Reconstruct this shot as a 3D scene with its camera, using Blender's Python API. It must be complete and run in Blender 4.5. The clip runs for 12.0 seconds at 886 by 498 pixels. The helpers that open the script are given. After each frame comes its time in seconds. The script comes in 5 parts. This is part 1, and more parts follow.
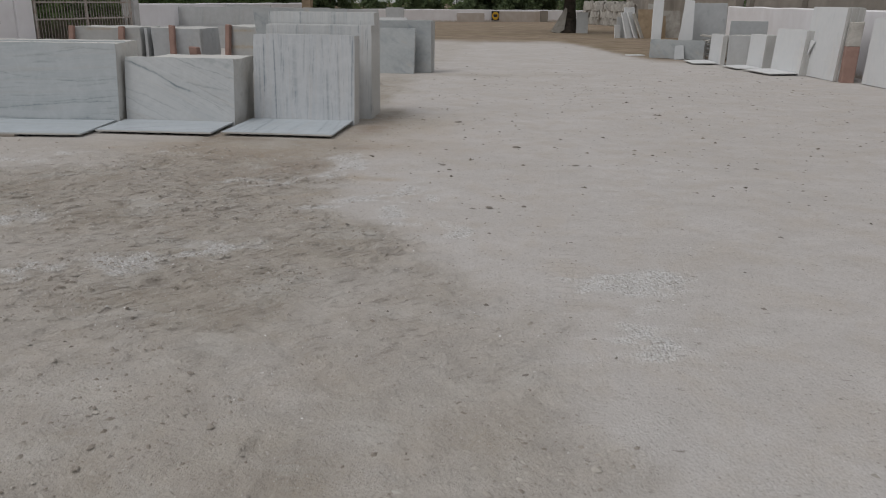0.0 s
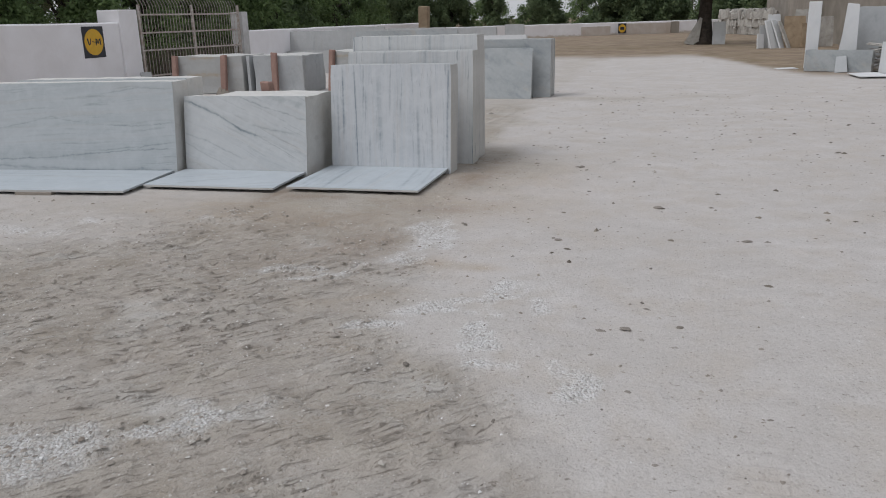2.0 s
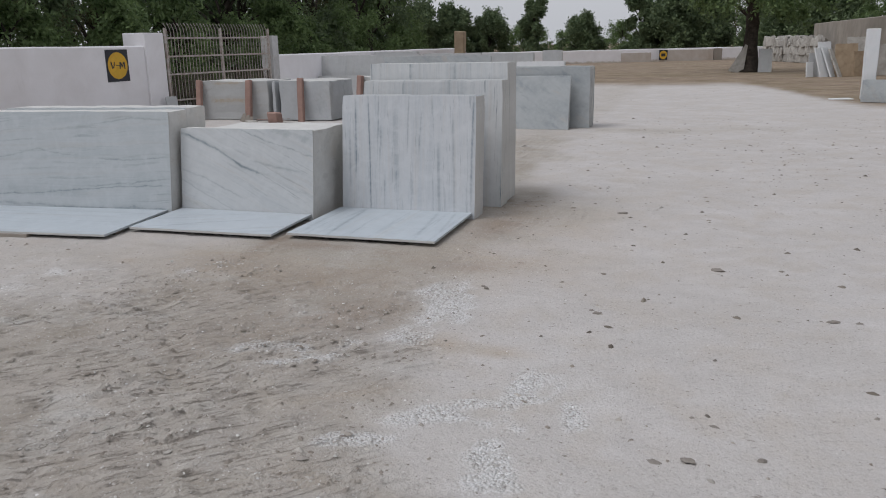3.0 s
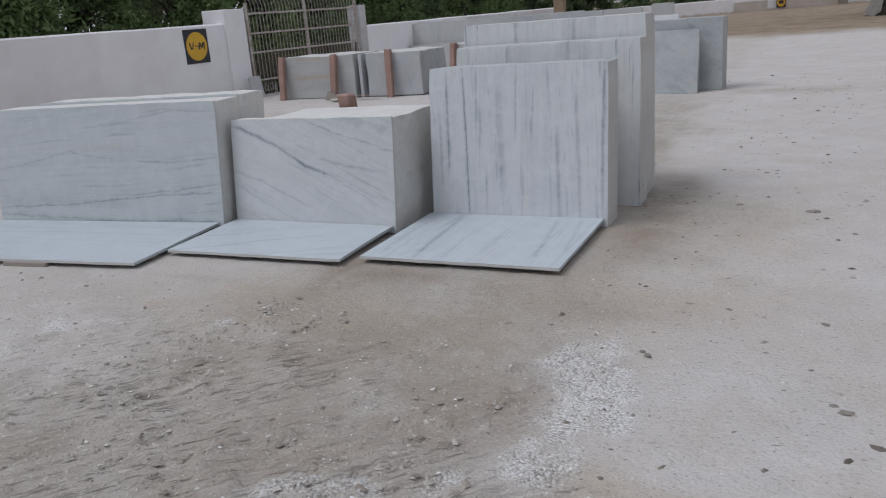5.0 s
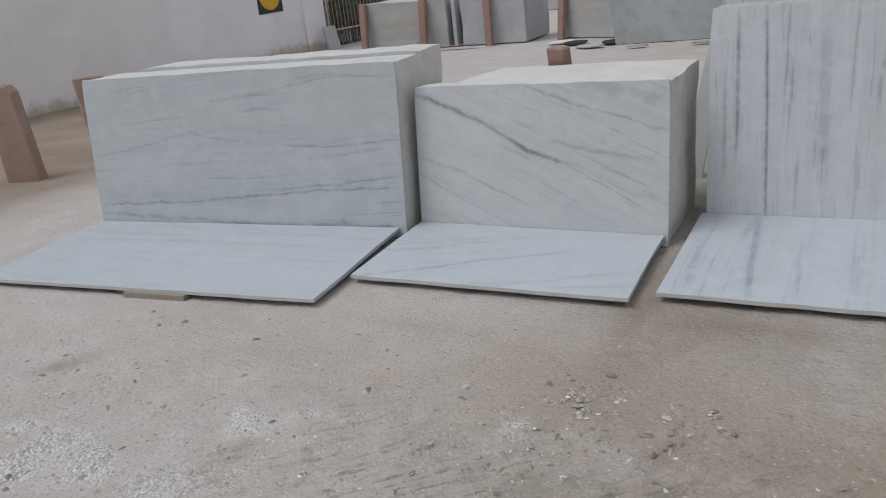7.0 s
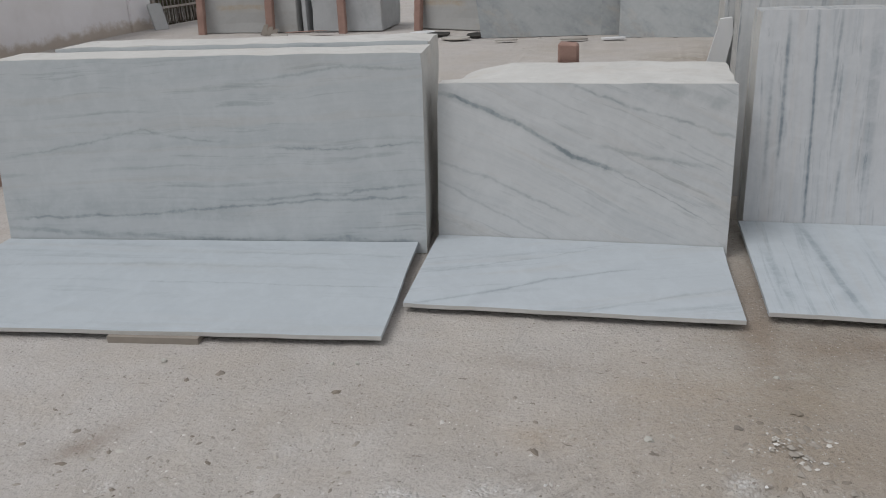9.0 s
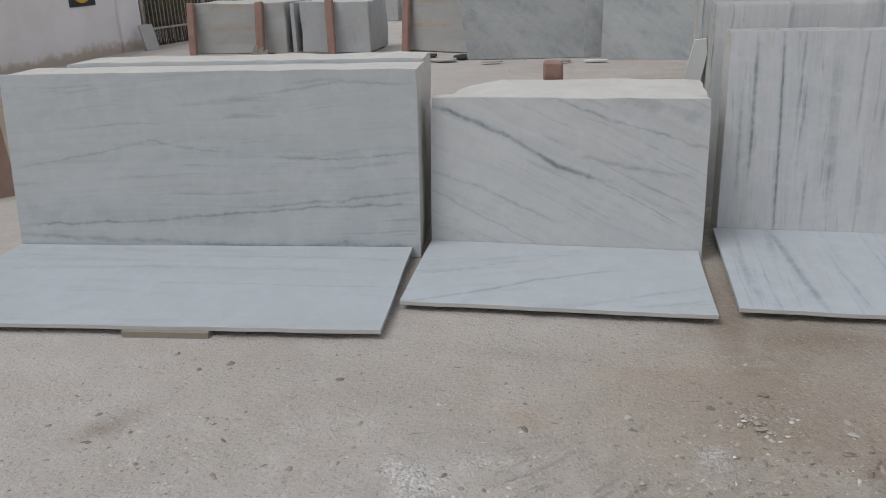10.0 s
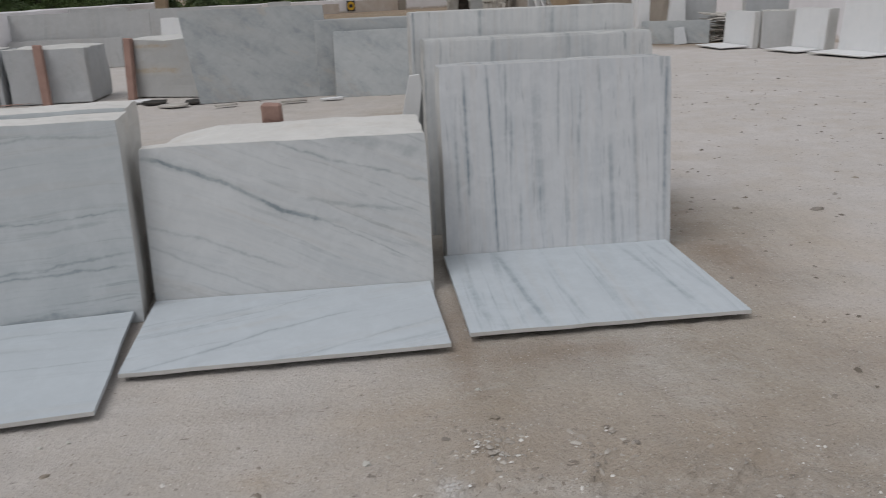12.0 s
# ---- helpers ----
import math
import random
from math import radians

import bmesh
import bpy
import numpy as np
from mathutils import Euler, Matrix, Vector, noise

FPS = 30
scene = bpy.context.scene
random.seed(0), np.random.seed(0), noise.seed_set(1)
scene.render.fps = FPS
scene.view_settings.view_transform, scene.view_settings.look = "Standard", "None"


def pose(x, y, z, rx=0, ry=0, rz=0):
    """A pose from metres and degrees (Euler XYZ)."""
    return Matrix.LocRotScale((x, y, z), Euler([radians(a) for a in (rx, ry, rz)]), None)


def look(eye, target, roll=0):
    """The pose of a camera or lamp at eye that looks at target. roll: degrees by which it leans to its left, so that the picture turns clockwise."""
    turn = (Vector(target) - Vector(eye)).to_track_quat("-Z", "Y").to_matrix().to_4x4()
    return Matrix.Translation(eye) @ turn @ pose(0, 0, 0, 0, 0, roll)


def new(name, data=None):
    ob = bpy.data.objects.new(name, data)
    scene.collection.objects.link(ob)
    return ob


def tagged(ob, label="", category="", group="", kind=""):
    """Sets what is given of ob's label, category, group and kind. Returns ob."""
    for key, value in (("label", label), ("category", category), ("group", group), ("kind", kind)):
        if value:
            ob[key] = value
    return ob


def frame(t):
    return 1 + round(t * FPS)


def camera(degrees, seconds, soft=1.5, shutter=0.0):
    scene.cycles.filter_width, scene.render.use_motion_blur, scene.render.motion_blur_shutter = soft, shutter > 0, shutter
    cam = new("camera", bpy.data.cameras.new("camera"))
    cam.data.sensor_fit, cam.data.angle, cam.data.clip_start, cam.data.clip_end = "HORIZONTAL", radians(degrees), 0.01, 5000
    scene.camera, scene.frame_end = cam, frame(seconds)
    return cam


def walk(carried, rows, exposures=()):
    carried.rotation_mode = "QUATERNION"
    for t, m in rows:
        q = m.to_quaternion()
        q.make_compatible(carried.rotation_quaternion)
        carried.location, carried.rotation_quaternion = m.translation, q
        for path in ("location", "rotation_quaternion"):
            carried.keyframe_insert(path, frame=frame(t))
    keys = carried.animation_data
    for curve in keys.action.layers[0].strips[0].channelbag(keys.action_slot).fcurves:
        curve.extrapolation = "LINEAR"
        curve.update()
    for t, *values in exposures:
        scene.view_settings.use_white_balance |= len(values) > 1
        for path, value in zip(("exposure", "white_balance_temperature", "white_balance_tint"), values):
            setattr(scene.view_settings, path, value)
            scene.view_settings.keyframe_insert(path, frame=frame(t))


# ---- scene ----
cam = camera(57.9, 12.0, 1.0, 0.15)
PATH = [
    (0, (0.213, 0.563, 1.48), (-0.023, 2.458, 0.887), 0.6),
    (0.5, (0.195, 1.101, 1.501), (-0.218, 2.988, 0.984), -1.2),
    (1, (0.149, 1.658, 1.539), (-0.463, 3.49, 1.02), -0.7),
    (1.5, (-0.008, 2.141, 1.508), (-0.535, 3.98, 0.926), -0.8),
    (2, (0.005, 2.609, 1.499), (-0.531, 4.454, 0.944), -1.6),
    (2.5, (-0.028, 3.098, 1.517), (-0.633, 4.933, 1.001), -0.7),
    (3, (-0.152, 3.591, 1.505), (-0.775, 5.425, 1.008), -1.2),
    (3.2, (-0.178, 3.785, 1.489), (-0.858, 5.603, 1.008), -1.7),
    (4.8, (-0.708, 4.991, 1.447), (-1.5, 6.751, 0.922), -4.2),
    (5, (-0.836, 5.169, 1.431), (-1.685, 6.89, 0.868), -4.7),
    (5.5, (-1.202, 5.442, 1.446), (-2.135, 7.084, 0.789), -6.6),
    (6, (-1.651, 5.71, 1.413), (-2.563, 7.333, 0.681), -8.4),
    (6.5, (-2.175, 6.005, 1.413), (-3.096, 7.627, 0.69), -8.0),
    (7, (-2.646, 6.12, 1.426), (-3.571, 7.76, 0.75), -6.5),
    (8.8, (-3.87, 6.223, 1.475), (-4.384, 8.004, 0.723), -3.1),
    (9, (-3.962, 6.178, 1.472), (-4.395, 7.985, 0.732), -2.3),
    (9.5, (-4.072, 6.055, 1.467), (-4.416, 7.885, 0.737), -1.1),
    (10, (-3.951, 5.924, 1.475), (-4.348, 7.759, 0.785), -1.8),
    (10.5, (-3.868, 5.782, 1.469), (-4.377, 7.607, 0.829), -3.4),
    (11, (-3.862, 5.755, 1.461), (-4.377, 7.583, 0.834), -3.0),
    (11.5, (-3.834, 5.82, 1.461), (-4.082, 7.7, 0.826), -1.8),
    (12, (-3.786, 6.033, 1.471), (-3.608, 7.924, 0.847), -2.4),
]
walk(cam, [(t, look(eye, target, roll)) for t, eye, target, roll in PATH],
     [(0, -0.44, 6450, 10), (1.0, -0.22, 6220, 10), (2.5, -0.10, 6200, 11), (5.0, -0.13, 5980, 12), (7.0, -0.11, 6230, 11), (9.0, -0.19, 6390, 10), (12.0, -0.22, 6370, 11)])

# ---------------------------------------------------------------- world and light
SUN_EL, SUN_AZ = radians(58), radians(232)
world = bpy.data.worlds.new("overcast_evening")
world.use_nodes = True
scene.world = world
wn, wl = world.node_tree.nodes, world.node_tree.links
sky = wn.new("ShaderNodeTexSky")
sky.sky_type, sky.sun_disc, sky.sun_elevation, sky.sun_rotation = "NISHITA", False, SUN_EL, SUN_AZ
sky.air_density, sky.dust_density, sky.ozone_density = 1.0, 4.0, 1.0
grey = wn.new("ShaderNodeHueSaturation")
grey.inputs["Saturation"].default_value = 0.5
wl.new(sky.outputs[0], grey.inputs["Color"])
cloud = wn.new("ShaderNodeMix")
cloud.data_type = "RGBA"
cloud.inputs[0].default_value = 0.85
cloud.inputs[7].default_value = (4.6, 4.62, 4.7, 1)
wl.new(grey.outputs[0], cloud.inputs[6])
wl.new(cloud.outputs[2], wn["Background"].inputs["Color"])
wn["Background"].inputs["Strength"].default_value = 0.135

sun = new("sun", bpy.data.lights.new("sun", "SUN"))
sun.data.energy, sun.data.angle, sun.data.color = 1.5, radians(34), (1.0, 0.98, 0.96)
sun.matrix_world = look((0, 0, 30), (0 - 30 * math.sin(SUN_AZ) / math.tan(SUN_EL), -30 * math.cos(SUN_AZ) / math.tan(SUN_EL), 0))


# ---------------------------------------------------------------- materials
class Mat:
    """A small builder for node materials."""

    def __init__(self, name, rough=0.8, metal=0.0, spec=0.3):
        self.m = bpy.data.materials.new(name)
        self.m.use_nodes = True
        self.n, self.l = self.m.node_tree.nodes, self.m.node_tree.links
        self.b = self.n["Principled BSDF"]
        self.set(self.b, "Roughness", rough)
        self.set(self.b, "Metallic", metal)
        self.set(self.b, "Specular IOR Level", spec)
        self.co = self.n.new("ShaderNodeTexCoord")

    def set(self, node, key, value):
        if hasattr(value, "is_linked") or hasattr(value, "is_output"):
            self.l.new(value, node.inputs[key])
        else:
            if isinstance(value, tuple) and len(value) == 3 and node.inputs[key].type == "RGBA":
                value = (*value, 1)
            node.inputs[key].default_value = value

    def coords(self, space="Object", scale=(1, 1, 1), rot=(0, 0, 0), shift=None):
        mp = self.n.new("ShaderNodeMapping")
        self.l.new(self.co.outputs[space], mp.inputs["Vector"])
        mp.inputs["Scale"].default_value = scale
        mp.inputs["Rotation"].default_value = [radians(a) for a in rot]
        if shift is not None:
            self.l.new(shift, mp.inputs["Location"])
        return mp.outputs[0]

    def noise(self, vec, scale=5.0, detail=4.0, rough=0.55, dist=0.0):
        t = self.n.new("ShaderNodeTexNoise")
        for k, v in (("Vector", vec), ("Scale", scale), ("Detail", detail), ("Roughness", rough), ("Distortion", dist)):
            self.set(t, k, v)
        return t.outputs["Fac"]

    def voronoi(self, vec, scale, feature="F1"):
        t = self.n.new("ShaderNodeTexVoronoi")
        t.feature = feature
        self.set(t, "Vector", vec)
        self.set(t, "Scale", scale)
        return t.outputs["Distance"]

    def ramp(self, fac, *stops):
        r = self.n.new("ShaderNodeValToRGB")
        self.l.new(fac, r.inputs[0])
        e = r.color_ramp.elements
        while len(e) < len(stops):
            e.new(0.5)
        for el, (p, c) in zip(e, stops):
            el.position = p
            el.color = (c, c, c, 1) if isinstance(c, (int, float)) else (*c, 1)
        return r.outputs[0]

    def mix(self, fac, a, b, mode="MIX"):
        x = self.n.new("ShaderNodeMix")
        x.data_type, x.blend_type = "RGBA", mode
        for k, v in ((0, fac), (6, a), (7, b)):
            if hasattr(v, "is_output"):
                self.l.new(v, x.inputs[k])
            else:
                x.inputs[k].default_value = (*v, 1) if isinstance(v, tuple) else v
        return x.outputs[2]

    def math(self, op, a, b=0.0, c=0.0):
        x = self.n.new("ShaderNodeMath")
        x.operation = op
        for i, v in enumerate((a, b, c)):
            if hasattr(v, "is_output"):
                self.l.new(v, x.inputs[i])
            else:
                x.inputs[i].default_value = v
        return x.outputs[0]

    def attr(self, name):
        a = self.n.new("ShaderNodeAttribute")
        a.attribute_name = name
        return a.outputs["Fac"]

    def rand(self):
        return self.n.new("ShaderNodeObjectInfo").outputs["Random"]

    def island(self):
        return self.n.new("ShaderNodeNewGeometry").outputs["Random Per Island"]

    def color(self, c):
        self.set(self.b, "Base Color", c)

    def bump(self, height, strength=0.3, distance=0.01):
        b = self.n.new("ShaderNodeBump")
        self.set(b, "Height", height)
        self.set(b, "Strength", strength)
        self.set(b, "Distance", distance)
        self.l.new(b.outputs[0], self.b.inputs["Normal"])


def stained(name, base, dark, scale=3.0, rough=0.85, bump=0.25, grain=60.0, spec=0.25, space="Object", vary=0.0):
    """A plain surface with large stains and fine grain."""
    m = Mat(name, rough, spec=spec)
    v = m.coords(space)
    a = m.ramp(m.noise(v, scale, 6, 0.6, 0.4), (0.35, 0.0), (0.7, 1.0))
    g = m.noise(v, grain, 3, 0.6)
    c = m.mix(a, dark, base)
    c = m.mix(m.math("MULTIPLY", m.ramp(g, (0.35, 1.0), (0.6, 0.0)), 0.22), c, dark)
    if vary:
        k = m.math("MULTIPLY_ADD", m.rand(), vary, 1 - vary / 2)
        c = m.mix(1.0, c, m.ramp(k, (0.0, 0.0), (1.0, 1.0)), "MULTIPLY") if vary else c
    m.color(c)
    m.bump(m.math("ADD", g, m.noise(v, scale * 6, 4)), bump, 0.01)
    return m.m


def marble(name, base, mid, vein, stretch, tilt, fine=1.0, amount=1.0, veins=(), rough=0.42, floor=False, sway=0.10, upright=False):
    """Sawn marble: soft bands drawn out along one direction, thin dark veins, and dust.
    veins: single veins of the slab, each (width, strength, points on its face); upright ones are given height first."""
    m = Mat(name, rough, spec=0.35)
    rot = (0, tilt, 0) if not floor else (0, 0, tilt)
    v = m.coords("Object", (1, 1, 1), rot)
    s = m.n.new("ShaderNodeMapping")
    s.inputs["Scale"].default_value = stretch
    bend = m.n.new("ShaderNodeVectorMath")
    bend.operation = "MULTIPLY_ADD"
    drift = m.n.new("ShaderNodeTexNoise")
    m.set(drift, "Vector", v)
    m.set(drift, "Scale", 1.7)
    m.set(drift, "Detail", 3.0)
    m.l.new(drift.outputs["Color"], bend.inputs[0])
    bend.inputs[1].default_value = (sway, sway, sway)
    m.l.new(v, bend.inputs[2])
    m.l.new(bend.outputs[0], s.inputs["Vector"])
    bands = m.noise(s.outputs[0], 2.2 * fine, 5, 0.62, 0.5)
    thin = m.noise(s.outputs[0], 5.5 * fine, 7, 0.68, 0.35)
    layers = m.noise(s.outputs[0], 10.0 * fine, 5, 0.6, 0.25)
    cloud = m.noise(v, 2.1, 4, 0.55)
    patchy = m.ramp(m.noise(v, 1.3, 3, 0.5), (0.38, 0.25), (0.62, 1.0))
    c = m.mix(m.ramp(bands, (0.46, 0.0), (0.72, 0.7 * amount)), base, mid)
    c = m.mix(m.math("MULTIPLY", m.ramp(thin, (0.575, 0.0), (0.605, 0.45 * amount), (0.67, 0.85 * amount)), patchy), c, vein)
    c = m.mix(m.ramp(layers, (0.50, 0.0), (0.68, 0.45 * amount)), c, mid)
    c = m.mix(m.ramp(cloud, (0.4, 0.0), (0.75, 0.28)), c, mid)
    warm = m.ramp(m.noise(s.outputs[0], 3.1 * fine, 4, 0.6, 0.4), (0.53, 0.0), (0.70, 0.38))
    c = m.mix(warm, c, (base[0] * 0.93, base[1] * 0.85, base[2] * 0.78))
    if veins:
        sep = m.n.new("ShaderNodeSeparateXYZ")
        m.l.new(m.co.outputs["Object"], sep.inputs[0])
        run, off = sep.outputs["X"], sep.outputs["Y" if floor else "Z"]
        if upright:
            run, off = off, run
        place = m.math("MULTIPLY_ADD", run, 0.4, 0.5)
        shake = m.math("MULTIPLY_ADD", m.noise(m.co.outputs["Object"], 8.5, 7, 0.68), 0.06, -0.03)
        broken = m.ramp(m.noise(m.co.outputs["Object"], 9.0, 5, 0.65), (0.36, 0.5), (0.5, 1.0))
        ragged = m.math("MULTIPLY_ADD", m.noise(s.outputs[0], 22.0, 4, 0.7), 0.9, 0.55)
    for width, strength, points in veins:
        shape = m.ramp(place, *[(a * 0.4 + 0.5, b * 0.5 + 0.4) for a, b in points])
        line = m.math("MULTIPLY_ADD", m.math("SUBTRACT", shape, 0.4), 2.0, m.math("MULTIPLY", shake, 0.35 if upright else 1.0))
        near = m.math("MULTIPLY", m.math("ABSOLUTE", m.math("SUBTRACT", off, line)), ragged)
        a, b = points[0][0] * 0.4 + 0.5, points[-1][0] * 0.4 + 0.5
        ends = m.ramp(place, (a - 0.03, 0.0), (a + 0.03, 1.0), (b - 0.03, 1.0), (b + 0.03, 0.0))
        core = m.ramp(near, (0.0, strength), (width, strength * 0.85), (width * 1.5, strength * 0.22), (width * 4.0, 0.0))
        c = m.mix(m.math("MULTIPLY", m.math("MULTIPLY", core, ends), broken), c, vein)
    mottle = m.ramp(m.noise(v, 7.5, 6, 0.68, 0.6), (0.44, 0.0), (0.66, 0.4))
    c = m.mix(mottle, c, tuple(min(0.7, k * 1.16) for k in base))
    specks = m.ramp(m.noise(s.outputs[0], 26.0, 4, 0.7), (0.64, 0.0), (0.72, 0.5 * amount))
    c = m.mix(m.math("MULTIPLY", specks, patchy), c, vein)
    dust = m.ramp(m.noise(m.co.outputs["Object"], 30, 4, 0.65), (0.45, 0.0), (0.8, 0.3))
    c = m.mix(dust, c, tuple(min(0.66, k * 1.12) for k in base))
    m.color(c)
    m.set(m.b, "Roughness", m.ramp(cloud, (0.3, rough - 0.08), (0.7, rough + 0.15)))
    m.bump(m.noise(m.co.outputs["Object"], 160, 3, 0.6), 0.06, 0.004)
    return m.m


WHITE, BLUE, SLATE = (0.455, 0.482, 0.495), (0.35, 0.39, 0.41), (0.15, 0.19, 0.21)
VEINS_A = ((0.0045, 0.65, ((-1.08, 0.16), (-0.77, 0.17), (-0.31, 0.19), (0.13, 0.23), (0.6, 0.26), (1.06, 0.28))),
           (0.004, 0.5, ((0.25, 0.26), (0.72, 0.30), (1.06, 0.34))),
           (0.003, 0.65, ((0.36, 0.52), (0.7, 0.51), (1.07, 0.54))),
           (0.003, 0.45, ((-1.03, 0.48), (-0.57, 0.55), (-0.3, 0.61), (-0.04, 0.56), (0.1, 0.55))),
           (0.004, 0.4, ((0.3, 0.84), (0.72, 0.89), (1.07, 0.88))),
           (0.011, 0.65, ((-0.1, 0.055), (0.47, 0.045), (0.71, 0.075), (0.85, 0.05), (1.09, 0.05))),
           (0.009, 0.45, ((-1.1, 0.11), (-0.6, 0.085), (0.0, 0.06))),
           (0.03, 0.2, ((-1.1, 0.21), (-0.5, 0.22), (0.2, 0.19))))
M_A = marble("marble_banded", WHITE, BLUE, SLATE, (0.075, 1.0, 2.3), 2, 1.9, 0.7, VEINS_A)
M_A2 = marble("marble_banded_rear", WHITE, BLUE, SLATE, (0.075, 1.0, 2.3), 3, 1.5, 0.7)
# M_*_flat copies: the sky's blue reflection is tinted into their base colours
M_A_flat = marble("marble_banded_lying", (0.435, 0.475, 0.505), (0.38, 0.425, 0.46), (0.20, 0.235, 0.26), (0.12, 2.3, 1.0), 2, 1.0, 0.4,
                  ((0.003, 0.45, ((-0.1, 0.46), (0.31, 0.46), (1.05, 0.43))), (0.006, 0.35, ((0.2, 0.80), (0.76, 0.79), (1.05, 0.77))), (0.01, 0.25, ((-0.9, 0.62), (-0.2, 0.66), (0.9, 0.62)))), floor=True)
VEINS_B = ((0.0085, 0.95, ((-0.69, 0.76), (-0.43, 0.66), (-0.23, 0.58), (-0.04, 0.46), (0.18, 0.395))),
           (0.0022, 0.7, ((0.16, 0.40), (0.45, 0.25), (0.6, 0.16))),
           (0.004, 0.5, ((-0.05, 0.79), (0.2, 0.70), (0.68, 0.56))),
           (0.007, 0.5, ((0.10, 0.51), (0.3, 0.46), (0.55, 0.43))),
           (0.005, 0.4, ((-0.68, 0.42), (-0.4, 0.33), (-0.05, 0.18))),
           (0.004, 0.4, ((-0.68, 0.32), (-0.28, 0.13), (-0.1, 0.05))),
           (0.022, 0.35, ((0.25, 0.80), (0.5, 0.74), (0.68, 0.69))))
M_B = marble("marble_diagonal", (0.515, 0.53, 0.535), (0.39, 0.42, 0.44), (0.17, 0.21, 0.23), (0.13, 1.0, 3.0), -24, 1.7, 0.72, VEINS_B)
M_B_flat = marble("marble_diagonal_lying", (0.44, 0.48, 0.51), (0.40, 0.435, 0.47), (0.21, 0.245, 0.275), (0.22, 3.0, 1.0), -17, 1.1, 0.6,
                  ((0.006, 0.6, ((-0.64, 0.0), (-0.34, 0.14), (-0.08, 0.30), (0.27, 0.44))), (0.006, 0.4, ((0.05, 0.0), (0.35, 0.15), (0.65, 0.28))),
                   (0.004, 0.4, ((-0.6, 0.33), (-0.1, 0.55), (0.1, 0.66))), (0.01, 0.35, ((0.35, 0.04), (0.65, 0.14)))), floor=True)
STREAKS = ((0.006, 0.8, ((0.35, -0.50), (0.7, -0.50), (1.0, -0.505))), (0.005, 0.85, ((0.02, -0.35), (0.5, -0.36), (1.06, -0.38))),
           (0.005, 0.5, ((0.55, -0.285), (1.06, -0.28))), (0.006, 0.5, ((0.3, -0.555), (0.75, -0.56))), (0.005, 0.45, ((0.6, 0.0), (1.04, 0.01))),
           (0.010, 0.45, ((0.02, 0.31), (0.3, 0.30), (0.62, 0.29))), (0.007, 0.42, ((0.05, 0.45), (0.4, 0.44), (0.9, 0.42))),
           (0.007, 0.7, ((0.1, 0.60), (0.6, 0.60), (1.06, 0.61))), (0.004, 0.5, ((0.1, -0.22), (0.35, -0.215))), (0.02, 0.3, ((0.2, -0.1), (1.0, -0.12))))
M_C = marble("marble_streaked", (0.54, 0.555, 0.57), (0.43, 0.465, 0.495), (0.12, 0.165, 0.20), (2.9, 1.0, 0.17), 1, 2.0, 0.95, STREAKS, sway=0.03, upright=True)
M_C2 = marble("marble_streaked_rear", (0.56, 0.57, 0.57), (0.45, 0.475, 0.49), (0.12, 0.16, 0.19), (2.5, 1.0, 0.10), -1, 1.9, 1.6, sway=0.03)
M_C_flat = marble("marble_streaked_lying", (0.445, 0.485, 0.515), (0.385, 0.43, 0.465), (0.17, 0.21, 0.24), (2.6, 0.08, 1.0), 1, 1.4, 0.7,
                  ((0.011, 0.6, ((0.02, -0.28), (0.36, -0.31), (0.98, -0.35))), (0.012, 0.5, ((0.12, -0.53), (0.6, -0.56))), (0.011, 0.4, ((0.05, 0.45), (0.4, 0.41), (0.98, 0.34))),
                   (0.009, 0.35, ((0.3, 0.58), (0.98, 0.50))), (0.006, 0.4, ((0.05, -0.1), (0.5, -0.13)))), floor=True, sway=0.03, upright=True)
M_GREY = marble("grey_marble", (0.42, 0.435, 0.445), (0.33, 0.345, 0.355), (0.18, 0.20, 0.21), (0.9, 1.0, 0.5), 20, 0.8, 0.7, rough=0.5)
M_GREY2 = marble("grey_clouded_marble", (0.39, 0.41, 0.415), (0.225, 0.255, 0.275), (0.44, 0.41, 0.37), (0.45, 1.0, 1.3), -34, 0.55, 1.25, rough=0.5)
M_GREYWALL = marble("grey_streaked_marble", (0.43, 0.435, 0.435), (0.36, 0.365, 0.365), (0.28, 0.285, 0.29), (2.2, 1.0, 0.3), 0, 0.8, 0.7, rough=0.6)
M_PALE = marble("pale_marble", (0.66, 0.67, 0.675), (0.57, 0.585, 0.60), (0.45, 0.47, 0.49), (1.0, 1.0, 0.5), 8, 0.8, 0.5, rough=0.5)
M_ROUGH = stained("raw_marble_edge", (0.56, 0.555, 0.53), (0.42, 0.41, 0.37), 3, 0.8, 0.5, 45)
M_RAWB = marble("raw_creamy_marble", (0.565, 0.56, 0.54), (0.485, 0.475, 0.45), (0.34, 0.33, 0.31), (0.8, 0.8, 1.6), -25, 1.1, 0.8, rough=0.7)
M_EDGE = stained("sawn_marble_edge", (0.56, 0.56, 0.545), (0.47, 0.465, 0.445), 3, 0.7, 0.25, 60)
M_YELLOW = marble("iron_stained_marble", (0.40, 0.405, 0.40), (0.345, 0.345, 0.335), (0.40, 0.27, 0.11), (0.5, 1.0, 1.4), 4, 1.0, 0.25,
                  ((0.03, 0.45, ((-0.55, 0.42), (0.0, 0.44), (0.3, 0.42))), (0.02, 0.4, ((-0.5, 0.80), (0.2, 0.82)))), rough=0.6)
M_TAN = stained("tan_stone", (0.42, 0.33, 0.23), (0.28, 0.21, 0.14), 3, 0.8, 0.3, 40, vary=0.3)
M_SAND = stained("red_sandstone", (0.37, 0.245, 0.205), (0.28, 0.18, 0.15), 5, 0.9, 0.5, 50)
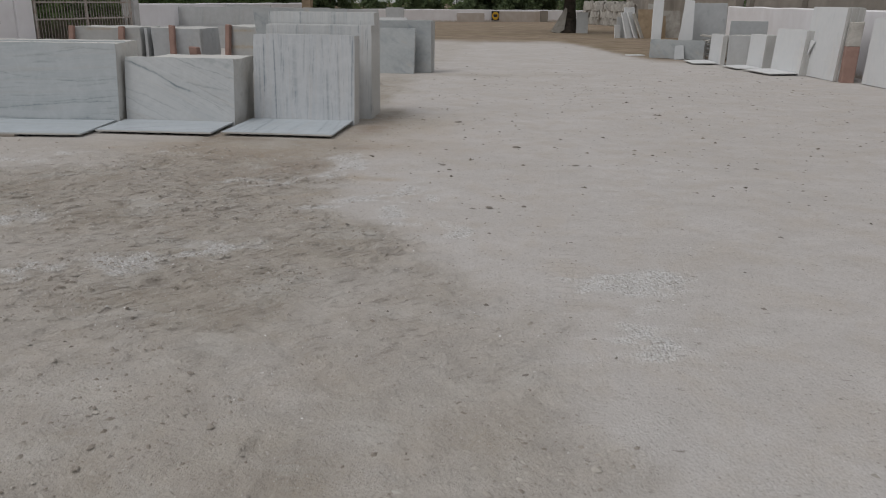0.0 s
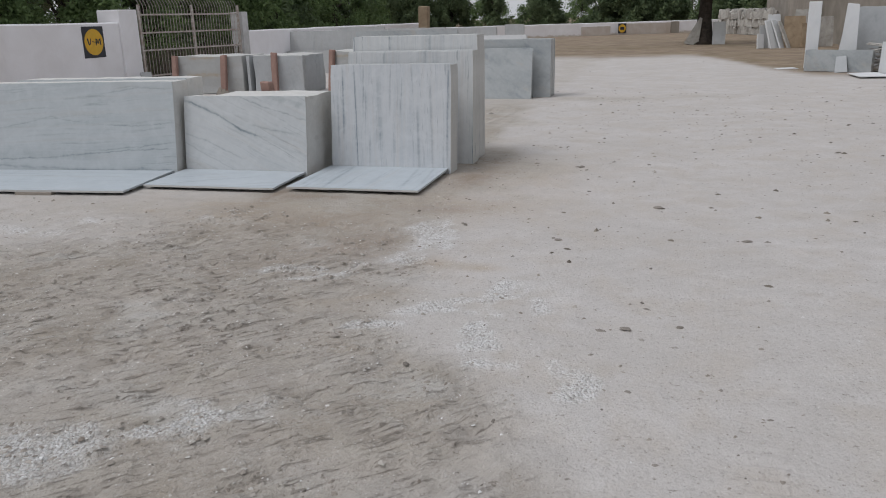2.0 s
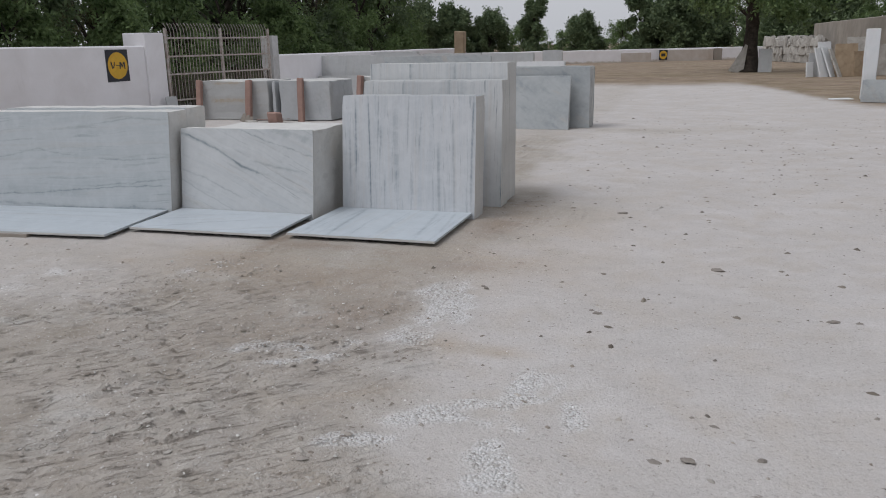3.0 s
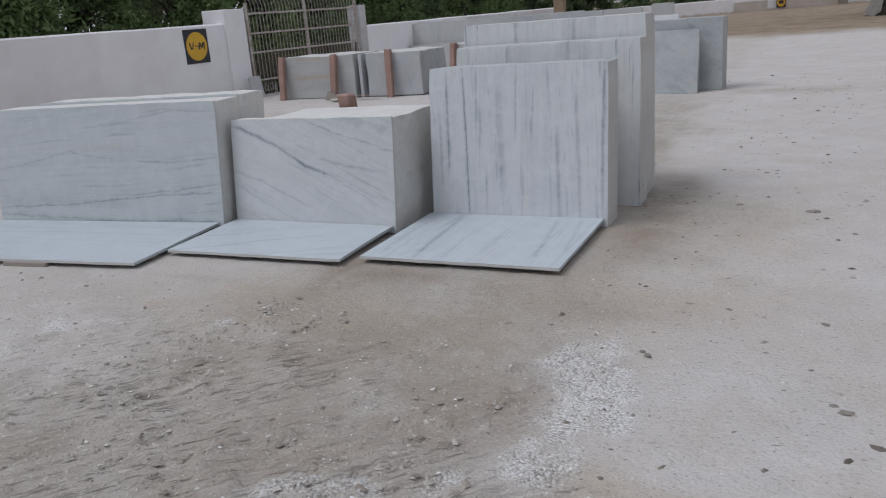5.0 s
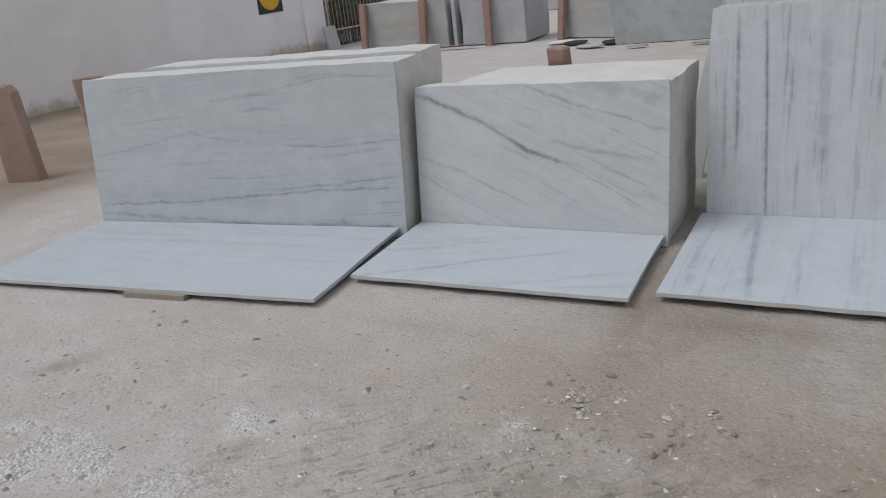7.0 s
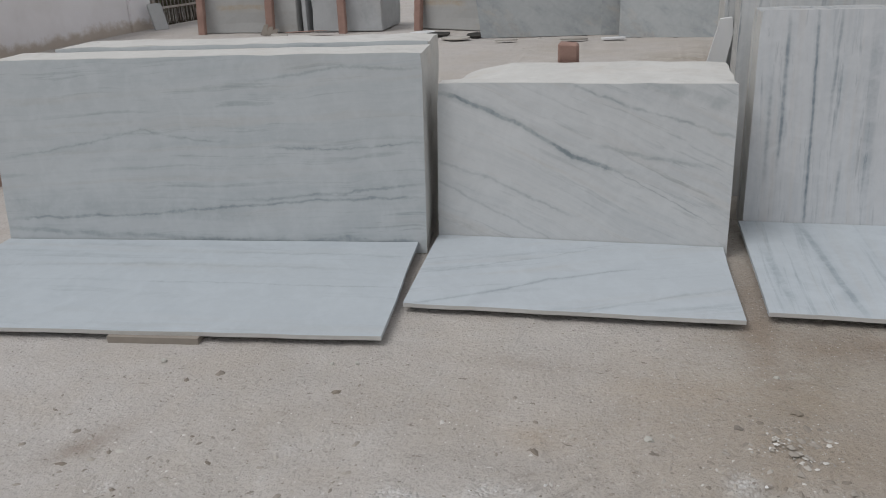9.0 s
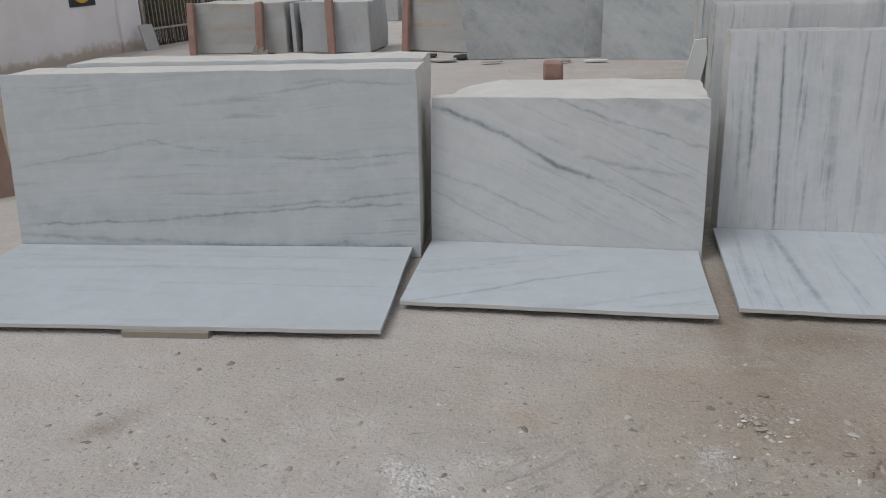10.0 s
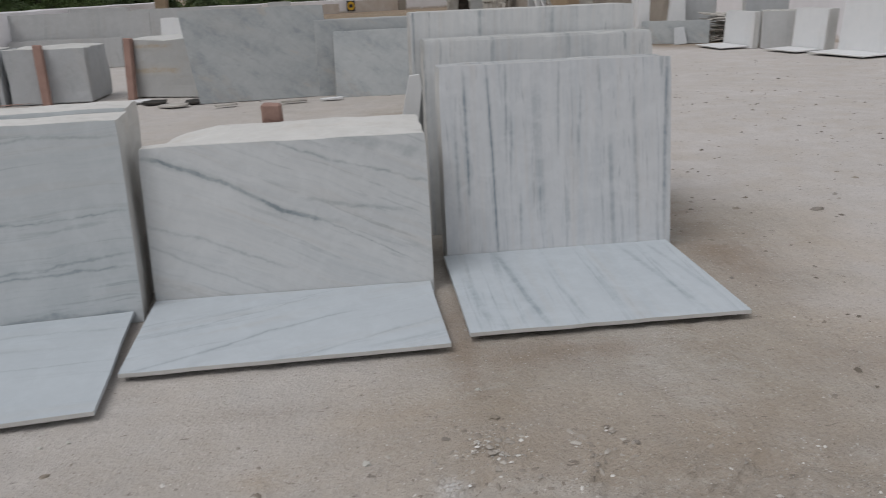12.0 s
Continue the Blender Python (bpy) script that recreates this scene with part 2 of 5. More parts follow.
M_PINK = stained("pink_sandstone", (0.40, 0.29, 0.24), (0.30, 0.21, 0.17), 5, 0.9, 0.45, 50)
def limewash():
    """White limewash with faint stains and a ragged splash of soil along its foot."""
    m = Mat("white_limewash", 0.92, spec=0.2)
    v = m.coords("Object")
    c = m.mix(m.ramp(m.noise(v, 1.2, 6, 0.6, 0.4), (0.35, 0.0), (0.7, 1.0)), (0.755, 0.735, 0.745), (0.835, 0.82, 0.84))
    c = m.mix(m.ramp(m.noise(m.coords("Object", (2.2, 2.2, 0.35)), 2.0, 5, 0.65), (0.62, 0.0), (0.75, 0.22)), c, (0.55, 0.53, 0.51))
    sep = m.n.new("ShaderNodeSeparateXYZ")
    m.l.new(m.co.outputs["Object"], sep.inputs[0])
    up = m.math("ADD", sep.outputs["Z"], m.math("MULTIPLY_ADD", m.noise(v, 2.6, 6, 0.7), 0.55, -0.2))
    c = m.mix(m.ramp(up, (0.10, 0.75), (0.24, 0.0)), c, (0.42, 0.34, 0.26))
    m.color(c)
    m.bump(m.math("ADD", m.noise(v, 25, 3), m.noise(v, 7, 4)), 0.2, 0.01)
    return m.m


M_WALL = limewash()
M_WALLDIRT = stained("dirty_limewash", (0.62, 0.62, 0.63), (0.40, 0.39, 0.38), 2.2, 0.9, 0.3, 25)
M_PLASTER = stained("weathered_plaster", (0.37, 0.33, 0.285), (0.25, 0.225, 0.195), 0.9, 0.95, 0.4, 20)
M_TANWALL = stained("buff_plaster", (0.44, 0.37, 0.31), (0.56, 0.51, 0.47), 1.0, 0.95, 0.3, 20)
M_IRON = stained("painted_iron", (0.52, 0.50, 0.48), (0.30, 0.24, 0.20), 8, 0.55, 0.2, 80, 0.4)
M_CANE = stained("dry_cane", (0.17, 0.14, 0.11), (0.08, 0.07, 0.055), 7, 0.9, 0.3, 60)
M_BARK = stained("dark_bark", (0.075, 0.06, 0.05), (0.03, 0.025, 0.02), 6, 0.95, 0.8, 40)
M_STONE = stained("rubble_stone", (0.56, 0.54, 0.50), (0.36, 0.34, 0.31), 4, 0.95, 0.6, 40, vary=0.5)
M_NAVY = stained("navy_paint", (0.022, 0.024, 0.035), (0.03, 0.03, 0.036), 5, 0.5, 0.05, 60, 0.4)
M_GOLD = stained("yellow_paint", (0.72, 0.42, 0.03), (0.58, 0.34, 0.03), 5, 0.5, 0.05, 60, 0.4)
M_DARK = stained("dark_void_dust", (0.06, 0.055, 0.05), (0.03, 0.03, 0.028), 5, 0.95, 0.3, 30)


def leaf_material(name, light, dark):
    m = Mat(name, 0.6, spec=0.25)
    c = m.mix(m.island(), dark, light)
    c = m.mix(m.ramp(m.noise(m.coords("Object"), 0.8, 3), (0.35, 0.0), (0.7, 0.6)), c, dark)
    m.color(c)
    thin = m.n.new("ShaderNodeBsdfTranslucent")
    m.l.new(c, thin.inputs["Color"])
    both = m.n.new("ShaderNodeMixShader")
    both.inputs[0].default_value = 0.35
    m.l.new(m.b.outputs[0], both.inputs[1])
    m.l.new(thin.outputs[0], both.inputs[2])
    m.l.new(both.outputs[0], m.n["Material Output"].inputs["Surface"])
    return m.m


M_LEAF = leaf_material("dark_foliage", (0.19, 0.245, 0.12), (0.085, 0.12, 0.065))
M_LEAF2 = leaf_material("green_foliage", (0.22, 0.30, 0.12), (0.10, 0.15, 0.062))
M_LEAF3 = leaf_material("dry_foliage", (0.16, 0.155, 0.075), (0.065, 0.07, 0.035))


# ---------------------------------------------------------------- geometry helpers
def mesh_of(bm, name, mat=None, smooth=False):
    bmesh.ops.recalc_face_normals(bm, faces=bm.faces)
    me = bpy.data.meshes.new(name)
    bm.to_mesh(me)
    bm.free()
    if mat:
        me.materials.append(mat)
    if smooth:
        me.shade_smooth()
    return me


def part(name, bm, material, parent, label="", at=None, smooth=False):
    """One mesh object under a thing or a part; bm may be a bmesh or a finished mesh."""
    me = bm if isinstance(bm, bpy.types.Mesh) else mesh_of(bm, name, material, smooth)
    ob = new(name, me)
    ob.parent = parent
    if at is not None:
        ob.matrix_basis = at
    if label:
        tagged(ob, label)
    return ob


def thing(name, at, label, category, group="", kind=""):
    ob = new(name)
    ob.empty_display_size = 0.2
    ob.matrix_basis = at
    return tagged(ob, label, category, group, kind)


def solid(name, bm, material, at, label, category, group="", kind="", smooth=False):
    ob = new(name, mesh_of(bm, name, material, smooth))
    ob.matrix_basis = at
    return tagged(ob, label, category, group, kind)


def box(x0, x1, y0, y1, z0, z1, bevel=0.0, bm=None):
    own = bm is None
    bm = bm or bmesh.new()
    v = [bm.verts.new((x, y, z)) for x in (x0, x1) for y in (y0, y1) for z in (z0, z1)]
    for f in ((0, 1, 3, 2), (4, 6, 7, 5), (0, 4, 5, 1), (2, 3, 7, 6), (0, 2, 6, 4), (1, 5, 7, 3)):
        bm.faces.new([v[i] for i in f])
    if bevel and own:
        bmesh.ops.bevel(bm, geom=bm.edges[:], offset=bevel, segments=2, affect="EDGES", profile=0.6)
    return bm


def outline(w, h, seed, jag=0.008, chips=0, n=9, cut=None, skew=0.0):
    """The outline of a sawn slab standing on its lower edge: nearly straight sides, an uneven top edge and a chip or two."""
    r = random.Random(seed)
    pts = [(-w / 2, 0.0), (w / 2, 0.0)]
    for i in range(1, n):
        pts.append((w / 2 + r.uniform(-jag, jag) * 0.25, h * i / n))
    pts.append((w / 2 - r.uniform(0.003, 0.009), h - r.uniform(0, 0.008)))
    for i in range(1, n * 2):
        pts.append((w / 2 - w * i / (n * 2), h + r.uniform(-jag, jag * 0.4)))
    pts.append((-w / 2 + r.uniform(0.003, 0.009), h - r.uniform(0, 0.008)))
    for i in range(n - 1, 0, -1):
        pts.append((-w / 2 + r.uniform(-jag, jag) * 0.25, h * i / n))
    for _ in range(chips):
        k = r.randrange(n + 2, 3 * n)
        pts[k] = (pts[k][0], pts[k][1] - r.uniform(0.01, 0.03))
    if cut:
        cx, cz = cut
        pts = [(x, min(z, h - (1 - (x + w / 2) / cx) * cz)) if x + w / 2 < cx else (x, z) for x, z in pts]
    if skew:
        pts = [(x - skew * z / h * (0.5 - x / w), z) for x, z in pts]
    return pts


def extruded(pts, thick, edge=0.0015, rim=0):
    """A plate from an outline in x and z, thick along y, with a slightly broken edge."""
    bm = bmesh.new()
    cx = sum(p[0] for p in pts) / len(pts)
    cz = sum(p[1] for p in pts) / len(pts)
    rings = []
    for y, k in ((0.0, edge), (edge, 0.0), (thick - edge, 0.0), (thick, edge)):
        ring = []
        for x, z in pts:
            d = math.hypot(x - cx, z - cz) or 1
            ring.append(bm.verts.new((x - (x - cx) / d * k, y, z - (z - cz) / d * k)))
        rings.append(ring)
    n = len(pts)
    for a, b in zip(rings, rings[1:]):
        for i in range(n):
            bm.faces.new((a[i], a[(i + 1) % n], b[(i + 1) % n], b[i])).material_index = rim
    bm.faces.new(rings[0][::-1])
    bm.faces.new(rings[-1])
    return bm


def prism(p0, p1, w, d, bevel=0.008, seed=0):
    """A squared post between two points, w wide along x and d deep, with slightly uneven ends."""
    r = random.Random(seed)
    bm = bmesh.new()
    p0, p1 = Vector(p0), Vector(p1)
    rings = []
    for k in range(4):
        c = p0.lerp(p1, k / 3)
        s = r.uniform(0.96, 1.04)
        rings.append([bm.verts.new(c + Vector((sx * w / 2 * s + r.uniform(-0.004, 0.004), sy * d / 2 * s, r.uniform(-0.012, 0.012) if k == 3 else 0)))
                      for sx, sy in ((-1, -1), (1, -1), (1, 1), (-1, 1))])
    for a, b in zip(rings, rings[1:]):
        for i in range(4):
            bm.faces.new((a[i], a[(i + 1) % 4], b[(i + 1) % 4], b[i]))
    bm.faces.new(rings[0][::-1])
    bm.faces.new(rings[-1])
    bmesh.ops.bevel(bm, geom=bm.edges[:], offset=bevel, segments=1, affect="EDGES")
    return bm


def tube(points, radii, sides=8, bm=None):
    bm = bm or bmesh.new()
    rings = []
    for i, (p, r) in enumerate(zip(points, radii)):
        p = Vector(p)
        a = Vector(points[min(i + 1, len(points) - 1)]) - Vector(points[max(i - 1, 0)])
        q = a.normalized().to_track_quat("Z", "Y")
        rings.append([bm.verts.new(p + q @ Vector((r * math.cos(t * math.tau / sides), r * math.sin(t * math.tau / sides), 0))) for t in range(sides)])
    for a, b in zip(rings, rings[1:]):
        for i in range(sides):
            bm.faces.new((a[i], a[(i + 1) % sides], b[(i + 1) % sides], b[i]))
    bm.faces.new(rings[0][::-1])
    bm.faces.new(rings[-1])
    return bm


def level(y):
    """The yard falls a little from the front slabs towards its far end."""
    def ease(a, b):
        t = min(1.0, max(0.0, (y - a) / (b - a)))
        return t * t * (3 - 2 * t)
    return -0.065 * ease(12.5, 18.0) - 0.045 * ease(18.0, 26.0)


def frame_between(x0, y0, x1, y1):
    """The pose at the middle of a front edge, whose x runs along it, and the edge's length."""
    return pose((x0 + x1) / 2, (y0 + y1) / 2, level((y0 + y1) / 2), 0, 0, math.degrees(math.atan2(y1 - y0, x1 - x0))), math.hypot(x1 - x0, y1 - y0)


def slab_stack(name, ends, height, count, thick, lean, mats, label, group="", seed=1, jag=0.008, offsets=0.012, cut=None, drop=0.012, lift=0.0, gap=0.0004, skew=0.0):
    """Slabs standing on edge and leaning back against one another; the front one starts at the edge given by its ends."""
    at, w = frame_between(*ends)
    r = random.Random(seed)
    top = thing(name, at, label, "marble slabs", group)
    shapes = [mesh_of(extruded(outline(w, height - r.uniform(0, drop), seed * 31 + k, jag, k % 3, cut=cut if k else None, skew=skew), thick, 0.0006, 1), "slab", mats[k % len(mats)]) for k in range(4)]
    for me in shapes:
        me.materials.append(M_EDGE)
    step = (thick + gap) / math.cos(radians(lean))
    for i in range(count):
        k = 0 if i == 0 else r.randrange(1, 4)
        dx = 0 if i == 0 else r.uniform(-offsets, offsets)
        part("slab", shapes[k], None, top, at=pose(dx, i * step, lift, -lean, 0, r.uniform(-0.1, 0.1)))
    return top


def faced_block(name, ends, height, depth, lean, face, body, label, group, seed, jag=0.008, chip=None, face_thick=0.02):
    """A sawn marble block that leans back a little: a sawn sheet at the front and the raw body behind it."""
    at, w = frame_between(*ends)
    top = thing(name, at, label, "marble block", group)
    k = math.tan(radians(lean))
    pts = outline(w, height, seed, 0.004, 0)
    bm = extruded(pts, face_thick, 0.001, 1)
    for v in bm.verts:
        v.co.y += v.co.z * k
    me = mesh_of(bm, "face_sheet", face)
    me.materials.append(M_EDGE)
    part("face_sheet", me, None, top)
    nx, ny, nz = max(8, int(w / 0.09)), max(3, int(depth / 0.09)), max(6, int(height / 0.09))
    bm = bmesh.new()
    grid = {}
    for i in range(nx + 1):
        for j in range(ny + 1):
            for l in range(nz + 1):
                if i in (0, nx) or j in (0, ny) or l in (0, nz):
                    x, y, z = (i / nx - 0.5) * (w - 0.004), face_thick + 0.001 + depth * j / ny, (height - 0.004) * l / nz
                    q = noise.noise_vector(Vector((x, y, z)) * 5.5 + Vector((seed, 0, 0))) * jag + noise.noise_vector(Vector((x, y, z)) * 17) * jag * 0.5
                    if j == 0:
                        q.y = 0
                    if l == 0:
                        q.z = 0
                    x, z = x + q.x * (1 if i in (0, nx) else 0.2), z + q.z * (1 if l == nz else 0.2) * 0.7
                    if chip and y > chip[2] and l == nz:
                        u = x + w / 2
                        if u < chip[0]:
                            z -= chip[1] * (1 - u / chip[0]) * min(1, (y - chip[2]) / 0.1)
                    if chip and i == 0:
                        x += chip[1] * 1.5 * max(0, (y - chip[2])) * z / height
                    # worn arrises
                    if (i in (0, nx)) + (j == ny) + (l == nz) > 1:
                        x, z = x * 0.995, z - 0.006
                    grid[i, j, l] = bm.verts.new((x, y + q.y + z * k, z))
    def quads(a, b, f):
        for p in range(a):
            for r_ in range(b):
                bm.faces.new([grid[f(p, r_)], grid[f(p + 1, r_)], grid[f(p + 1, r_ + 1)], grid[f(p, r_ + 1)]])
    for e in (0, nx):
        quads(ny, nz, lambda p, q_: (e, p, q_))
    for e in (0, ny):
        quads(nx, nz, lambda p, q_: (p, e, q_))
    for e in (0, nz):
        quads(nx, ny, lambda p, q_: (p, q_, e))
    part("body", bm, body, top, "raw creamy sides", smooth=False)
    return top


# ---------------------------------------------------------------- ground
def value_noise(x, y, cell, seed):
    """Smooth random heights on a square lattice, for whole arrays."""
    u, v = x / cell, y / cell
    i, j = np.floor(u).astype(np.int64), np.floor(v).astype(np.int64)
    f, g = u - i, v - j
    f, g = f * f * (3 - 2 * f), g * g * (3 - 2 * g)

    def h(a, b):
        n = (a * 374761393 + b * 668265263 + seed * 982451653) & 0x7FFFFFFF
        n = ((n ^ (n >> 13)) * 1274126177) & 0x7FFFFFFF
        return ((n ^ (n >> 16)) & 0xFFFF) / 65535.0

    return (h(i, j) * (1 - f) + h(i + 1, j) * f) * (1 - g) + (h(i, j + 1) * (1 - f) + h(i + 1, j + 1) * f) * g


def smooth(a, b, x):
    t = np.clip((x - a) / (b - a), 0, 1)
    return t * t * (3 - 2 * t)


def spread(lo, hi, step, far):
    mid = np.arange(lo, hi + step / 2, step)
    grow = step * 1.07 ** np.arange(1, 140)
    out = np.cumsum(grow)
    out = out[out < far]
    return np.concatenate((lo - out[::-1], mid, hi + out))


def blot(x, y, spots):
    """Soft spots, each (x, y, half length, half width, turn, strength)."""
    out = np.zeros_like(x)
    for cx, cy, rx, ry, turn, k in spots:
        c, s = math.cos(math.radians(turn)), math.sin(math.radians(turn))
        u, v = (x - cx) * c + (y - cy) * s, -(x - cx) * s + (y - cy) * c
        out = np.maximum(out, k * np.exp(-((u / rx) ** 2 + (v / ry) ** 2)))
    return out


# brown soil spots; those in the slab gap and beside the stack paint shade
DAMP_SHADE = ((-3.04, 9.02, 0.4, 0.16, 0, 0.9), (-3.43, 9.25, 0.09, 0.6, 0, 0.9), (-1.85, 10.1, 0.26, 0.6, 0, 0.9), (-1.72, 8.75, 0.4, 0.2, 10, 0.55), (-5.59, 8.01, 0.14, 0.05, 55, 0.8),
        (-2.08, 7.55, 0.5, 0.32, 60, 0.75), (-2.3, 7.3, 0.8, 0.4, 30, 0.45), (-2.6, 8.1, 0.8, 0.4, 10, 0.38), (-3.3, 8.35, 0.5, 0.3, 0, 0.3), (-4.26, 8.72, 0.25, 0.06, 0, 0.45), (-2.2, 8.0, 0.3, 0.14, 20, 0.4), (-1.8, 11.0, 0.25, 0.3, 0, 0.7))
TAN = ((-1.37, 7.28, 0.12, 0.08, 0, 0.8), (-1.12, 7.26, 0.16, 0.07, 0, 0.9), (-1.5, 7.3, 0.15, 0.12, 40, 0.8), (-1.62, 6.6, 0.3, 0.08, 30, 0.5), (-2.76, 8.15, 0.5, 0.2, 10, 0.5), (-3.5, 8.6, 0.7, 0.2, 0, 0.6), (-4.17, 8.26, 0.15, 0.08, 0, 0.7), (-3.0, 8.3, 1.2, 0.4, 0, 0.5), (-1.5, 8.95, 0.75, 0.5, 0, 0.6), (-1.2, 10.0, 0.5, 0.8, 0, 0.4))
BEDS = ((-1.74, 8.3, 0.2, 0.28, 0, 0.95), (-1.62, 7.85, 0.2, 0.5, 8, 1.0), (-1.72, 7.25, 0.3, 0.18, 40, 0.95), (-1.95, 6.96, 0.3, 0.09, 30, 0.85), (-2.25, 7.0, 0.25, 0.1, 20, 0.7), (-0.9, 6.85, 0.15, 0.26, -20, 1.0),
        (-1.18, 6.52, 0.26, 0.11, 40, 1.0), (-1.46, 6.2, 0.24, 0.07, 25, 0.9), (-0.84, 6.15, 0.14, 0.5, 12, 0.85), (-0.62, 6.5, 0.08, 0.3, 10, 0.7), (-0.35, 5.75, 0.16, 0.2, 0, 0.7), (0.8, 4.86, 0.42, 0.22, 8, 1.2), (0.75, 4.2, 0.3, 0.4, 0, 0.9), (-0.55, 5.95, 0.2, 0.3, 0, 0.6),
        (-2.3, 4.75, 0.95, 0.28, 30, 1.0), (-3.75, 5.45, 0.7, 0.3, 15, 1.1), (-5.3, 7.5, 1.5, 0.8, 10, 0.42), (-4.3, 8.38, 0.4, 0.1, 5, 0.45), (-4.5, 7.9, 0.5, 0.2, 10, 0.45), (-3.58, 8.12, 0.16, 0.08, 0, 0.55), (-3.3, 7.4, 0.9, 0.3, 20, 0.3))


def ground_masks(x, y):
    wob = (value_noise(x, y, 0.9, 3) - 0.5) * 0.8 + (value_noise(x, y, 0.3, 5) - 0.5) * 0.4
    edge = np.interp(y, [-3, 2, 4, 4.8, 5.3, 5.9, 6.5, 7, 7.6, 8.6, 9.5, 10.5, 12, 20], [0.7, 0.6, 0.45, 0.0, -0.5, -1.0, -1.4, -1.55, -1.75, -1.7, -1.5, -1.5, -2.2, -2.6])
    dirt = smooth(0.32, -0.32, x - edge + wob) * (0.55 + 0.8 * value_noise(x, y, 1.6, 7))
    dirt *= 1 - 0.65 * smooth(-3.0, -4.2, x + wob) * smooth(6.9, 7.7, y - 0.25 * (x + 3.5)) - 0.2 * smooth(-4.8, -6.4, x + wob)
    dirt *= 1 - 0.45 * smooth(-1.1, -0.4, x + wob) * smooth(5.6, 4.6, y)
    dirt *= 1 - 0.6 * smooth(16.5, 19, y)
    # darker soil past the stacks; the near spot also paints the stack's shade
    dirt = np.maximum(dirt, blot(x, y, ((-1.3, 18.3, 1.1, 0.3, 4, 0.8), (-1.45, 10.8, 0.5, 0.5, 0, 0.8), (0.4, 18.9, 0.9, 0.2, 6, 0.45))))
    damp_shade, tan = blot(x, y, DAMP_SHADE), blot(x, y, TAN)
    # beds of white chips, ragged at their edges
    ragged = value_noise(x, y, 0.3, 11) * 0.5 + value_noise(x, y, 0.09, 12) * 0.5
    bed = blot(x, y, BEDS)
    gravel = 0.95 * smooth(0.3, 0.9, bed * 0.85 + (ragged - 0.5) * 1.5 * smooth(0.0, 0.5, bed) + 0.05)
    gravel = np.maximum(gravel, 0.14 * smooth(0.55, 0.75, ragged) * smooth(9.2, 8.6, y) * smooth(1.5, 3.0, y))
    shore = 34.3 + wob * 1.8 - 9.5 * smooth(0.6, 3.6, x + wob * 0.6)
    sand = smooth(-1.2, 1.2, y - shore)
    sand = np.maximum(sand, 0.85 * smooth(-7.6, -8.9, x + wob) * smooth(8.3, 9.8, y) * smooth(18, 13.5, y))
    return np.clip(dirt, 0, 1), np.clip(damp_shade, 0, 1), np.clip(gravel, 0, 1), np.clip(sand, 0, 1), np.clip(tan, 0, 1)


def ground_height(x, y, dirt, gravel):
    z = (value_noise(x, y, 3.0, 21) - 0.5) * 0.02
    rough = value_noise(x, y, 0.35, 22) * 0.6 + value_noise(x, y, 0.12, 23) * 0.4 - 0.5
    z += rough * (0.006 + 0.022 * dirt)
    # soil torn by wheels: short crusts and furrows, all drawn out one way, in patches
    u, v = x * 0.72 + y * 0.69, -x * 0.69 + y * 0.72
    warp = (value_noise(x, y, 0.5, 31) - 0.5) * 0.2
    torn = smooth(0.52, 0.66, value_noise(u * 0.16, v + warp, 0.046, 32) * 0.72 + value_noise(x, y, 0.07, 35) * 0.28)
    patch = smooth(0.40, 0.60, value_noise(x, y, 0.6, 33) * 0.7 + value_noise(x, y, 0.2, 36) * 0.3) * np.clip(dirt * 1.4, 0, 1)
    z += patch * (torn - 0.35) * 0.015 * smooth(2.6, 4.0, y) * smooth(8.6, 8.0, y)
    # sharp-edged pits and clods
    z -= smooth(0.70, 0.80, value_noise(u * 0.6, v, 0.09, 34)) * (0.12 + dirt) * 0.014
    z += smooth(0.74, 0.84, value_noise(x, y, 0.055, 37)) * (0.1 + dirt) * 0.012
    # cleat marks of a tyre in a band across the soft soil
    for shift in (0.0, 0.62):
        w = (x + 2.45) * 0.92 - (y - 6.1 - shift) * 0.39
        band = smooth(0.55, 0.40, np.abs(w)) * smooth(0.30, 0.20, np.abs((x + 2.45) * 0.39 + (y - 6.1 - shift) * 0.92))
        z += band * 0.010 * smooth(-0.2, 0.6, np.sin(v * 62 + warp * 12)) * smooth(0.35, 0.55, value_noise(x, y, 0.3, 25))
    for u0, lo, hi in ((0.43, 4.2, 5.9),):
        w = x - u0 - 0.06 * np.sin(y * 0.9)
        z += smooth(0.10, 0.05, np.abs(w)) * 0.009 * np.sign(np.sin(y * 2 * np.pi / 0.085)) * smooth(lo, lo + 0.5, y) * smooth(hi, hi - 0.8, y) * smooth(0.3, 0.55, value_noise(x, y, 0.5, 44))
    z += gravel * (value_noise(x, y, 0.04, 24) - 0.5) * 0.016
    return z - 0.008


